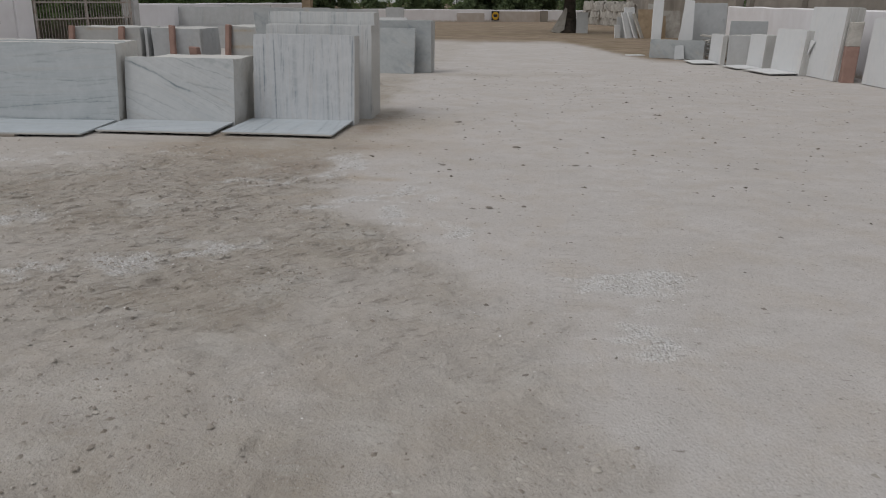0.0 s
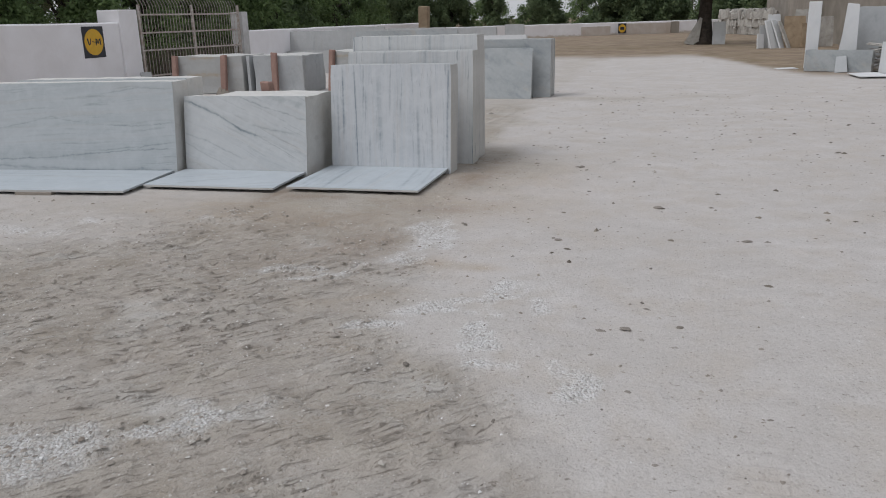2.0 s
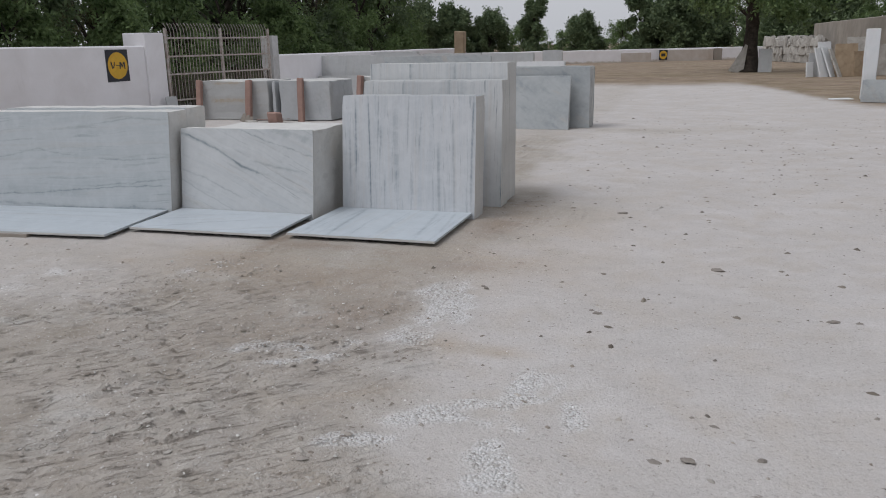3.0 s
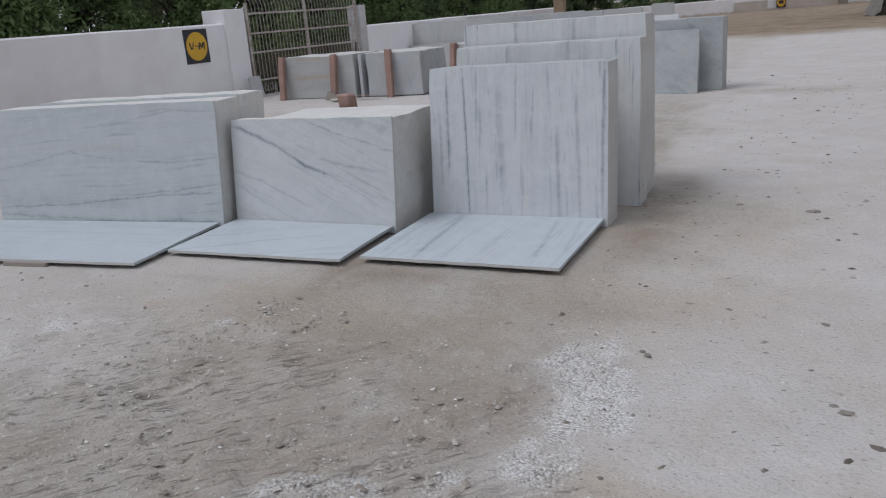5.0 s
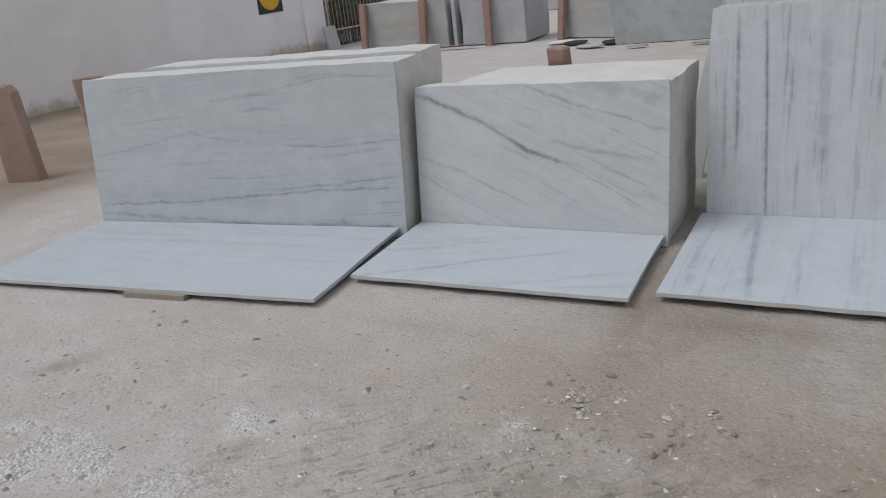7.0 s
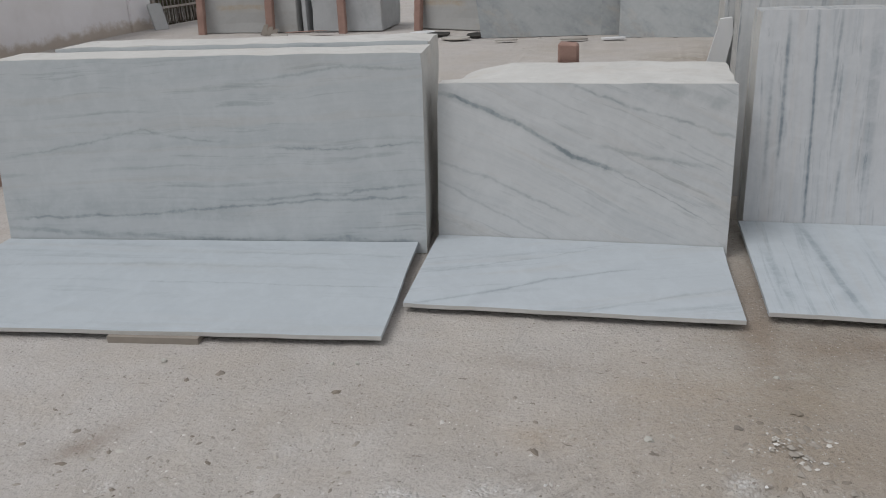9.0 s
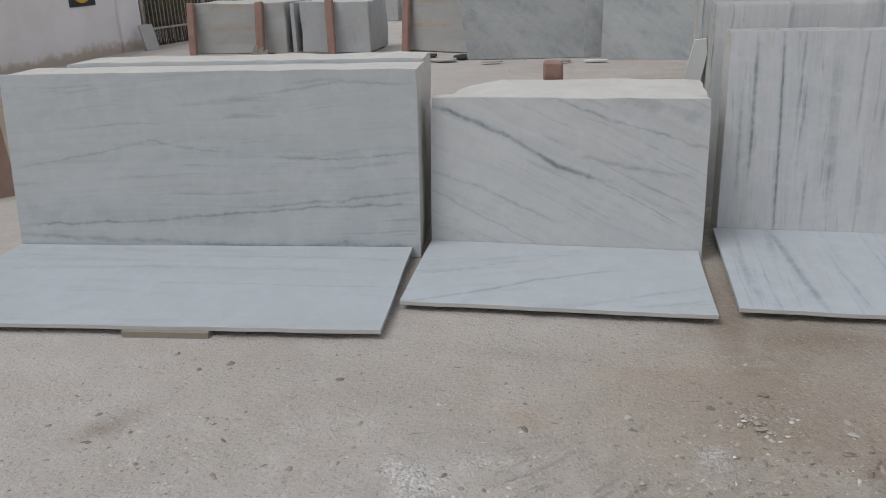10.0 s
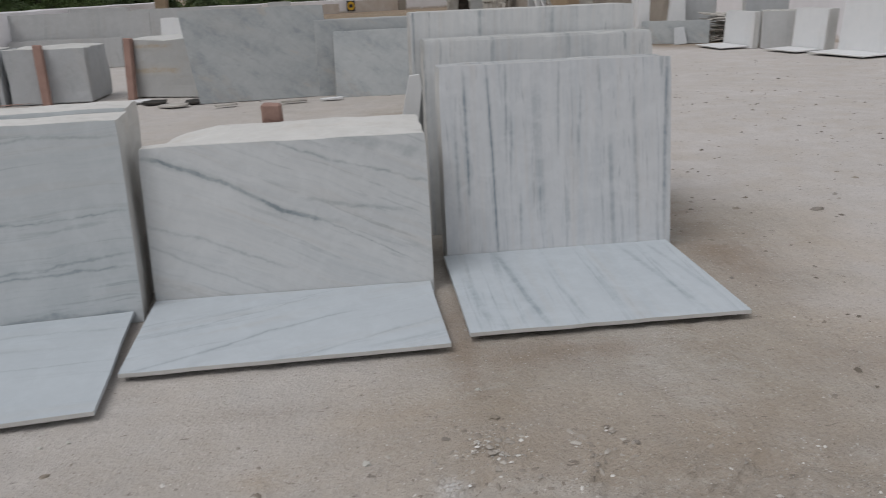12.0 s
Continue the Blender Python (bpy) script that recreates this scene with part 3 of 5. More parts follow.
def build_ground():
    xs = spread(-6.4, 0.9, 0.018, 420)
    ys = spread(3.4, 9.3, 0.018, 420)
    gx, gy = np.meshgrid(xs, ys)
    x, y = gx.ravel(), gy.ravel()
    dirt, damp_shade, gravel, sand, tan = ground_masks(x, y)
    near = smooth(30, 14, np.hypot(x + 2.5, y - 7))
    z = ground_height(x, y, dirt, gravel) * near - 0.006 * (1 - near)
    # level beds below what lies and stands on the ground
    z = z - 0.065 * smooth(12.5, 18.0, y) - 0.045 * smooth(18.0, 26.0, y)
    for x0, x1, y0, y1 in ((-7.3, -2.0, 8.3, 12.0),):
        flat = smooth(-0.15, 0.1, np.minimum(np.minimum(x - x0, x1 - x), np.minimum(y - y0, y1 - y)))
        z = z * (1 - flat) + np.minimum(z, -0.001) * flat * 0.4
    me = bpy.data.meshes.new("ground")
    nx, ny = len(xs), len(ys)
    me.vertices.add(nx * ny)
    me.vertices.foreach_set("co", np.column_stack((x, y, z)).astype(np.float32).ravel())
    i = (np.arange(ny - 1)[:, None] * nx + np.arange(nx - 1)[None, :]).ravel()
    quads = np.column_stack((i, i + 1, i + nx + 1, i + nx)).astype(np.int32)
    me.loops.add(quads.size)
    me.loops.foreach_set("vertex_index", quads.ravel())
    me.polygons.add(len(quads))
    me.polygons.foreach_set("loop_start", np.arange(0, quads.size, 4, dtype=np.int32))
    me.update(calc_edges=True)
    track = dirt * smooth(8.3, 7.5, y + (value_noise(x, y, 0.7, 41) - 0.5)) * smooth(-5.5, -4.2, x) * smooth(3.0, 4.4, y)
    for key, values in (("track", track), ("dirt", dirt), ("damp_shade", damp_shade), ("gravel", gravel), ("sand", sand), ("tan", tan)):
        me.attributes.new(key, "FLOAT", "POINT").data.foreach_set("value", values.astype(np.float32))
    me.shade_smooth()

    m = Mat("marble_dust_ground", 0.95, spec=0.15)
    v = m.coords("Object")
    drawn = m.n.new("ShaderNodeMapping")
    m.l.new(m.coords("Object", (1, 1, 1), (0, 0, -44)), drawn.inputs["Vector"])
    drawn.inputs["Scale"].default_value = (4, 40, 1)
    big, mid, fine = m.noise(v, 0.7, 6, 0.6), m.noise(v, 4.5, 6, 0.65), m.noise(v, 70, 4, 0.7)
    pale = m.mix(m.ramp(mid, (0.35, 0.0), (0.7, 1.0)), (0.50, 0.474, 0.457), (0.57, 0.542, 0.525))
    pale = m.mix(m.ramp(big, (0.38, 0.4), (0.62, 0.0)), pale, (0.44, 0.412, 0.386))
    soil = m.mix(m.ramp(mid, (0.35, 0.0), (0.68, 1.0)), (0.335, 0.297, 0.25), (0.48, 0.443, 0.393))
    c = m.mix(m.math("MULTIPLY", m.attr("dirt"), m.ramp(mid, (0.2, 0.55), (0.6, 1.0))), pale, soil)
    wash = m.ramp(m.noise(v, 2.3, 7, 0.66, 0.3), (0.46, 0.0), (0.64, 0.6))
    c = m.mix(wash, c, (0.475, 0.43, 0.385))
    moist = m.math("MULTIPLY", m.ramp(m.noise(v, 1.5, 8, 0.7, 0.4), (0.47, 0.0), (0.62, 0.85)), m.ramp(m.noise(v, 18, 5, 0.75), (0.38, 0.35), (0.58, 1.0)))
    c = m.mix(m.math("MULTIPLY", moist, m.math("MULTIPLY_ADD", m.attr("dirt"), 0.8, 0.12)), c, (0.345, 0.303, 0.25))
    chalk = m.ramp(m.noise(m.coords("Object", (1.2, 2.0, 1)), 1.1, 7, 0.68, 0.3), (0.53, 0.0), (0.66, 0.7))
    c = m.mix(m.math("MULTIPLY", chalk, m.attr("dirt")), c, (0.52, 0.50, 0.47))
    c = m.mix(m.math("MULTIPLY", m.attr("tan"), m.ramp(mid, (0.3, 0.35), (0.6, 0.85))), c, (0.40, 0.325, 0.245))
    c = m.mix(m.math("MULTIPLY", m.attr("damp_shade"), m.ramp(mid, (0.3, 0.3), (0.6, 0.8))), c, (0.25, 0.19, 0.14))
    sandy = m.mix(m.ramp(m.noise(v, 1.2, 6, 0.65), (0.35, 0.0), (0.65, 1.0)), (0.195, 0.147, 0.105), (0.315, 0.245, 0.18))
    sandy = m.mix(m.ramp(m.noise(m.coords("Object", (0.35, 1.0, 1)), 0.5, 6, 0.7), (0.48, 0.0), (0.62, 0.5)), sandy, (0.19, 0.155, 0.085))
    c = m.mix(m.attr("sand"), c, sandy)
    # dark streaks the way the wheels turned: torn soil plus painted furrow shade
    turned = m.noise(drawn.outputs[0], 1.0, 6, 0.72, 0.3)
    where = m.math("MULTIPLY", m.attr("track"), m.ramp(m.noise(v, 1.1, 5, 0.6), (0.36, 0.1), (0.50, 1.0)))
    broken = m.ramp(m.noise(v, 11, 4, 0.7), (0.40, 0.0), (0.54, 1.0))
    streak = m.math("MULTIPLY", m.math("MULTIPLY", m.ramp(turned, (0.54, 0.0), (0.62, 1.0)), where), broken)
    c = m.mix(m.math("MULTIPLY", streak, 0.75), c, (0.19, 0.165, 0.14))
    light = m.math("MULTIPLY", m.ramp(turned, (0.36, 1.0), (0.46, 0.0)), where)
    c = m.mix(m.math("MULTIPLY", light, 0.4), c, (0.49, 0.465, 0.43))
    # dark bits and pale crumbs trodden into the dust
    marks = m.noise(m.coords("Object", (9, 21, 1)), 1.0, 4, 0.7, 0.2)
    c = m.mix(m.ramp(marks, (0.655, 0.0), (0.69, 0.7)), c, (0.18, 0.155, 0.13))
    grit = m.noise(v, 34, 5, 0.75)
    c = m.mix(m.ramp(grit, (0.30, 0.55), (0.41, 0.0)), c, (0.20, 0.18, 0.16))
    c = m.mix(m.ramp(fine, (0.34, 0.35), (0.45, 0.0)), c, (0.22, 0.20, 0.18))
    c = m.mix(m.ramp(fine, (0.58, 0.0), (0.72, 0.45)), c, (0.62, 0.605, 0.585))
    c = m.mix(m.ramp(m.voronoi(v, 22), (0.07, 0.65), (0.12, 0.0)), c, (0.22, 0.19, 0.16))
    c = m.mix(m.ramp(m.voronoi(m.coords("Object", (1.1, 0.9, 1)), 31), (0.07, 0.75), (0.13, 0.0)), c, (0.64, 0.62, 0.60))
    # pressed chips: cells of many shades of white and grey
    cells = m.n.new("ShaderNodeTexVoronoi")
    m.set(cells, "Vector", v)
    m.set(cells, "Scale", 85.0)
    shade = m.n.new("ShaderNodeSeparateColor")
    m.l.new(cells.outputs["Color"], shade.inputs[0])
    chip = m.ramp(shade.outputs[0], (0.0, (0.36, 0.34, 0.315)), (0.22, (0.55, 0.535, 0.52)), (0.6, (0.69, 0.685, 0.68)), (1.0, (0.76, 0.755, 0.75)))
    c = m.mix(m.math("MULTIPLY", m.attr("gravel"), m.ramp(cells.outputs["Distance"], (0.4, 0.9), (0.75, 0.35))), c, chip)
    m.color(c)
    pressed = m.math("MULTIPLY", m.math("SUBTRACT", 0.7, cells.outputs["Distance"]), m.math("MULTIPLY_ADD", m.attr("gravel"), 0.9, 0.1))
    m.bump(m.math("ADD", m.math("ADD", m.math("MULTIPLY", mid, 1.2), pressed), m.math("MULTIPLY_ADD", fine, 0.5, m.math("MULTIPLY_ADD", streak, -0.9, m.math("MULTIPLY", grit, m.math("MULTIPLY_ADD", m.attr("dirt"), 0.9, 0.5))))), 0.75, 0.02)
    me.materials.append(m.m)
    tagged(new("ground", me), "pale marble-dust yard with tan soil and tyre tracks", "ground", kind="structure")


build_ground()


def scatter(name, count, area, size, mat, label, category, seed, keep=None):
    """Loose stones and chips, one object of uncounted pieces."""
    r = np.random.RandomState(seed)
    bx, by = r.uniform(area[0], area[1], count), r.uniform(area[2], area[3], count)
    dirt, damp_shade, gravel, sand, tan = ground_masks(bx, by)
    if keep == "gravel":
        ok = r.rand(count) < gravel
    elif keep == "dirt":
        ok = r.rand(count) < 0.05 + 0.95 * dirt * smooth(0.42, 0.62, value_noise(bx, by, 0.5, 51) * 0.6 + value_noise(bx, by, 0.15, 52) * 0.4)
    else:
        ok = np.ones(count, bool)
    for x0, x1, y0, y1 in ((-7.2, -2.0, 8.5, 12.0),):
        ok &= ~((bx > x0) & (bx < x1) & (by > y0) & (by < y1))
    bx, by, dirt, gravel = bx[ok], by[ok], dirt[ok], gravel[ok]
    bz = ground_height(bx, by, dirt, gravel) * smooth(30, 14, np.hypot(bx + 2.5, by - 7)) - 0.065 * smooth(12.5, 18.0, by) - 0.045 * smooth(18.0, 26.0, by)
    n = len(bx)
    s = size * (0.5 + r.rand(n) ** 4 * 1.1)
    base = np.array([(1, 0, 0), (0.3, 0.9, 0), (-0.9, 0.45, 0), (-0.7, -0.75, 0), (0.45, -0.9, 0), (0.05, 0.1, 0.75)], float)
    pts = base[None] * (1 + r.uniform(-0.3, 0.3, (n, 6, 3)))
    a = r.uniform(0, math.tau, n)
    ca, sa = np.cos(a)[:, None], np.sin(a)[:, None]
    x, y, z = pts[..., 0] * 1.25, pts[..., 1] * 0.8, pts[..., 2] * r.uniform(0.3, 0.9, n)[:, None]
    co = np.stack((bx[:, None] + (x * ca - y * sa) * s[:, None], by[:, None] + (x * sa + y * ca) * s[:, None], bz[:, None] - 0.003 + z * s[:, None]), -1)
    tri = np.array([(0, 1, 5), (1, 2, 5), (2, 3, 5), (3, 4, 5), (4, 0, 5)])
    faces = (np.arange(n)[:, None, None] * 6 + tri[None]).reshape(-1, 3)
    me = bpy.data.meshes.new(name)
    me.from_pydata(co.reshape(-1, 3).tolist(), [], faces.tolist())
    me.materials.append(mat)
    tagged(new(name, me), label, category, kind="stuff")


def chip_material(name, a, b):
    m = Mat(name, 0.9, spec=0.2)
    m.color(m.mix(m.island(), a, b))
    return m.m


scatter("gravel", 260000, (-7.5, 1.5, 3.0, 9.0), 0.0062, chip_material("white_chips", (0.52, 0.505, 0.49), (0.78, 0.775, 0.77)), "white marble chips strewn over the yard", "gravel", 4, "gravel")
scatter("soil_crumbs", 75000, (-6.0, 0.6, 1.5, 9.2), 0.0125, chip_material("soil_crumb", (0.22, 0.19, 0.16), (0.46, 0.43, 0.39)), "tan soil crumbs on the churned ground", "soil crumbs", 5, "dirt")
scatter("grit", 42000, (-7.5, -1.2, 4.6, 9.2), 0.0072, chip_material("grit", (0.23, 0.205, 0.175), (0.66, 0.64, 0.61)), "fine pale and brown grit on trodden soil", "grit", 7)
scatter("pebbles", 900, (-9, 6.5, 1.0, 24), 0.016, chip_material("pebble", (0.20, 0.18, 0.16), (0.52, 0.50, 0.46)), "small dark and pale pebbles on the yard", "pebbles", 6)
scatter("stone_chips", 3000, (-2.2, 5.5, 3.5, 18), 0.013, chip_material("dark_chip", (0.13, 0.115, 0.10), (0.34, 0.31, 0.28)), "dark chips and leaf bits on pale dust", "stone chips", 9)
scatter("leaf_litter", 1500, (-2.0, 5.5, 7.0, 21), 0.021, chip_material("litter", (0.10, 0.085, 0.07), (0.27, 0.24, 0.20)), "dry leaf bits and dark chips on pale dust", "leaf litter", 12)
scatter("stone_flakes", 420, (-8, 6, 11, 34), 0.024, chip_material("flake", (0.18, 0.16, 0.14), (0.40, 0.38, 0.36)), "flat stone flakes lying on pale dust", "stone flakes", 8)


def loose_stone(x, y, size, flat, mat, label, seed):
    """A single knocked-about stone half sunk into the dust."""
    r = random.Random(seed)
    bm = bmesh.new()
    bmesh.ops.create_icosphere(bm, subdivisions=2, radius=size * 0.36)
    for v in bm.verts:
        d = v.co.normalized()
        k = 1 + 0.5 * noise.noise(d * 1.6 + Vector((seed * 3.7, 0, 0))) + 0.25 * noise.noise(d * 4 + Vector((seed, 5, 0)))
        v.co = Vector((v.co.x * k, v.co.y * k * 0.62, max(v.co.z * k * flat, -0.012)))
    gz = ground_height(np.array([x]), np.array([y]), np.array([0.3]), np.array([0.0]))[0]
    solid("stone", bm, mat, pose(x, y, float(gz) + 0.004, 0, 0, r.uniform(-30, 30)), label, "stone", "loose stones on the yard")


M_FLINT = stained("brown_grey_stone", (0.33, 0.30, 0.265), (0.19, 0.17, 0.15), 9, 0.9, 0.5, 60)
M_CLOD = stained("dry_clod", (0.34, 0.30, 0.25), (0.22, 0.19, 0.155), 9, 0.95, 0.6, 70)
for i, (x, y, size, flat) in enumerate(((-0.07, 9.08, 0.12, 0.3), (0.53, 8.17, 0.085, 0.25), (-0.29, 6.36, 0.085, 0.2), (-0.17, 6.39, 0.08, 0.2), (0.09, 6.47, 0.05, 0.5), (-0.08, 7.43, 0.03, 0.6), (-0.72, 7.99, 0.075, 0.5),
                                        (-1.46, 8.28, 0.05, 0.6), (-0.88, 10.79, 0.12, 0.25), (-0.76, 8.04, 0.05, 0.4), (-1.49, 8.32, 0.04, 0.5), (-3.39, 8.53, 0.055, 0.6), (-3.58, 8.42, 0.045, 0.5), (-2.95, 8.3, 0.04, 0.6), (-4.9, 8.42, 0.045, 0.4))):
    loose_stone(x, y, size, flat, M_CLOD if i in (11, 14) else M_FLINT, "small dark brown stone lying on pale dust", i + 1)
for i, (x, y, size) in enumerate(((-3.85, 8.31, 0.045), (-4.89, 8.62, 0.03), (-5.62, 8.52, 0.035), (-4.98, 8.6, 0.025), (-3.42, 8.75, 0.03), (-2.9, 8.62, 0.028))):
    loose_stone(x, y, size, 0.75, M_ROUGH, "small rounded white marble pebble on soil", i + 31)
for i, (x, y, size) in enumerate(((-3.2, 4.78, 0.13), (-3.06, 4.82, 0.10), (-3.3, 4.70, 0.09), (-3.13, 4.68, 0.07))):
    loose_stone(x, y, size, 0.6, M_CLOD, "dry clod of pale tan soil", i + 51)


# ---------------------------------------------------------------- slabs shown at the front of the yard
def lying_slab(front_l, front_r, depth_l, depth_r, material, label, seed, group="sample slabs laid on the ground"):
    """A sample slab on the ground before its stack: its near edge lies on the soil, its far edge on battens."""
    r = random.Random(seed)
    (xa, ya), (xb, yb) = front_l, front_r
    at, w = frame_between(xa, ya, xb, yb)
    bm = bmesh.new()
    n = 14
    thick = 0.018
    rows = []
    for k in range(4):
        d = k / 3
        row = []
        for i in range(n + 1):
            u = i / n
            depth = depth_l + (depth_r - depth_l) * u
            yy = depth * d + (r.uniform(-0.0035, 0.0035) if k in (0, 3) else 0)
            row.append(((u - 0.5) * w + (r.uniform(-0.003, 0.003) if i in (0, n) else 0), yy, 0.026 + 0.013 * d))
        rows.append(row)
    top = [[bm.verts.new((x, y, z + thick)) for x, y, z in row] for row in rows]
    low = [[bm.verts.new((x, y, z)) for x, y, z in row] for row in rows]
    for g, flip in ((top, False), (low, True)):
        for a, b in zip(g, g[1:]):
            for i in range(n):
                f = (a[i], a[i + 1], b[i + 1], b[i])
                bm.faces.new(f[::-1] if flip else f)
    rim_t = top[0] + [top[k][n] for k in (1, 2, 3)] + top[3][n - 1::-1] + [top[k][0] for k in (2, 1)]
    rim_l = low[0] + [low[k][n] for k in (1, 2, 3)] + low[3][n - 1::-1] + [low[k][0] for k in (2, 1)]
    for i in range(len(rim_t)):
        j = (i + 1) % len(rim_t)
        bm.faces.new((rim_l[i], rim_l[j], rim_t[j], rim_t[i])).material_index = 1 if i < n else 0
    ob = solid("sample_slab", bm, material, at, label, "marble slab", group)
    ob.data.materials.append(M_EDGE)
    return ob


lying_slab((-6.99, 8.54), (-4.835, 8.757), 0.955, 0.955, M_A_flat, "long pale blue-grey marble slab lying on the soil", 1)
lying_slab((-4.835, 9.055), (-3.483, 9.088), 0.77, 0.735, M_B_flat, "white marble slab with grey diagonal veins lying flat", 2)
lying_slab((-3.388, 9.178), (-2.119, 9.184), 1.02, 1.02, M_C_flat, "white marble slab with dark streaks lying flat", 3)
for x, y, turn, w in ((-5.75, 8.69, 5.6, 0.38), (-6.75, 8.80, 5.6, 0.12), (-4.95, 8.98, 5.6, 0.12), (-4.7, 9.26, 1, 0.12), (-3.65, 9.28, 1, 0.12), (-3.2, 9.38, 1, 0.12), (-2.3, 9.38, 1, 0.12), (-5.2, 9.55, 5.6, 0.5), (-6.5, 9.45, 5.6, 0.5), (-4.2, 9.74, 0, 0.6), (-2.8, 10.12, 0, 0.6)):
    solid("shim", box(-w / 2, w / 2, -0.045 if w == 0.38 else -0.03, 0.03, -0.012, 0.0265 if w == 0.38 else 0.029 if w < 0.2 else 0.037, 0.002), M_PLASTER, pose(x, y, 0, 0, 0, turn), "thin rough stone shim under a lying marble slab", "stone shim", "stone shims")

LEAN = 7.0
faced_block("marble_block", (-7.085, 9.493, -4.888, 9.708), 0.955, 0.30, LEAN, M_A, M_RAWB, "long block of pale blue-grey banded marble leaning back", "marble slab stacks", 11, 0.006)
faced_block("marble_block", (-6.93, 9.838, -4.93, 10.033), 0.966, 0.34, LEAN, M_A2, M_RAWB, "rough pale marble block behind a banded one", "marble slab stacks", 12, 0.014)
faced_block("marble_block", (-4.856, 9.822, -3.481, 9.822), 0.795, 0.66, LEAN, M_B, M_RAWB, "low white marble block with a dark diagonal vein", "marble slab stacks", 13, 0.013, chip=(0.30, 0.05, 0.15))
slab_stack("slab_stack", (-3.37, 10.198, -2.1, 10.2), 1.075, 13, 0.02, LEAN - 1, [M_C], "stack of white marble slabs with dark vertical streaks", "marble slab stacks", 14, 0.003, 0.002)
slab_stack("slab_stack", (-3.4, 10.78, -2.01, 10.78), 1.175, 11, 0.022, 4, [M_C2], "upright streaked marble slabs behind a shorter stack", "marble slab stacks", 15, 0.003, 0.0015)
slab_stack("slab_stack", (-3.45, 11.1, -2.03, 11.1), 1.325, 15, 0.022, 2, [M_C2, M_PALE], "tall thick stack of streaked white marble slabs", "marble slab stacks", 16, 0.003, 0.0015)

# stone props round the front stacks
solid("stone_post", prism((-4.29, 10.86, -0.02), (-4.29, 10.66, 0.885), 0.11, 0.12, 0.012, 2), M_SAND, pose(0, 0, 0), "red sandstone post propping the back of a slab stack", "stone post", "sandstone posts")
solid("stone_post", prism((0, 0, -0.02), (-0.07, 0.03, 0.86), 0.24, 0.11, 0.012, 3), M_PINK, pose(-8.06, 10.52, 0, 0, 0, 48), "pink sandstone post standing beside a long slab stack", "stone post", "sandstone posts")
solid("prop_slab", extruded([(-0.07, 0), (0.07, 0), (0.05, 0.9), (0.02, 0.98), (-0.04, 0.96)], 0.035), M_PALE, pose(-3.62, 11.06, 0, 0, 11, 0), "narrow white marble offcut leaning against a tall stack", "marble offcut")
solid("stone_post", extruded([(-0.15, -0.02), (0.15, -0.02), (0.13, 0.76), (0.09, 0.82), (0.02, 0.84), (-0.07, 0.83), (-0.13, 0.78)], 0.13, 0.012), M_PINK, pose(-9.16, 10.4, 0, 0, -2, 22), "pink sandstone post with a rounded top standing alone", "stone post", "sandstone posts")


# ---------------------------------------------------------------- second row, by the gate
def rough_block(w, d, h, seed, jag=0.03):
    """A quarried block: a box of several rows of faces, knocked out of true, with rounded arrises."""
    bm = box(-w / 2, w / 2, 0, d, 0, h)
    bmesh.ops.subdivide_edges(bm, edges=bm.edges[:], cuts=4, use_grid_fill=True)
    for v in bm.verts:
        n = noise.noise_vector(v.co * 2.3 + Vector((seed * 7.1, 0, 0)))
        k = jag if v.co.z > 0.01 else jag * 0.3
        v.co += Vector((n.x * k, n.y * k, n.z * k if v.co.z > 0.01 else 0))
    bmesh.ops.bevel(bm, geom=[e for e in bm.edges if e.calc_face_angle(0) > 0.8], offset=0.012, segments=1, affect="EDGES")
    bm.normal_update()
    for f in bm.faces:
        if f.calc_center_median().z > h * 0.9 and abs(f.normal.z) > 0.7:
            f.material_index = 1
    return bm


def grey_block(ends, h, d, mat, label, seed, posts=()):
    at, w = frame_between(*ends)
    ob = solid("marble_block", rough_block(w, d, h, seed), mat, at, label, "marble block", "grey marble blocks by the gate")
    ob.data.materials.append(M_EDGE)
    for x, top, lean in posts:
        solid("stone_post", prism((x, -0.16, -0.02), (x + lean, -0.055, top), 0.13, 0.10, 0.012, seed + int(x * 10)), M_SAND, at.copy(), "red sandstone post leaning on a grey marble block", "stone post", "sandstone posts")


grey_block((-11.28, 19.4, -9.52, 19.4), 0.86, 1.1, M_YELLOW, "grey marble block with a rusty yellow stain", 1, ((-0.83, 0.88, 0.0), (0.44, 0.88, 0.01)))
solid("marble_slab", extruded(outline(1.0, 0.84, 6, 0.006), 0.07, 0.003), M_GREY, pose(-9.36, 19.93, level(19.4), 0, 0, 90), "dark grey marble slab standing beside a block", "marble slab")
grey_block((-9.26, 19.45, -8.04, 19.47), 0.85, 1.2, M_GREY, "grey marble block with one post before it", 2, ((-0.03, 0.92, -0.03),))
grey_block((-7.52, 19.8, -6.3, 19.3), 0.92, 1.2, M_YELLOW, "grey marble block with a tan stained upper edge", 3, ((-0.52, 0.95, 0.0),))
solid("stone_post", prism((-0.35, 0, 0.06), (0.3, 0.12, 0.075), 0.12, 0.12, 0.012, 5), M_SAND, pose(-9.15, 18.9, level(18.9)), "short red sandstone post lying on the soil", "stone post", "sandstone posts")

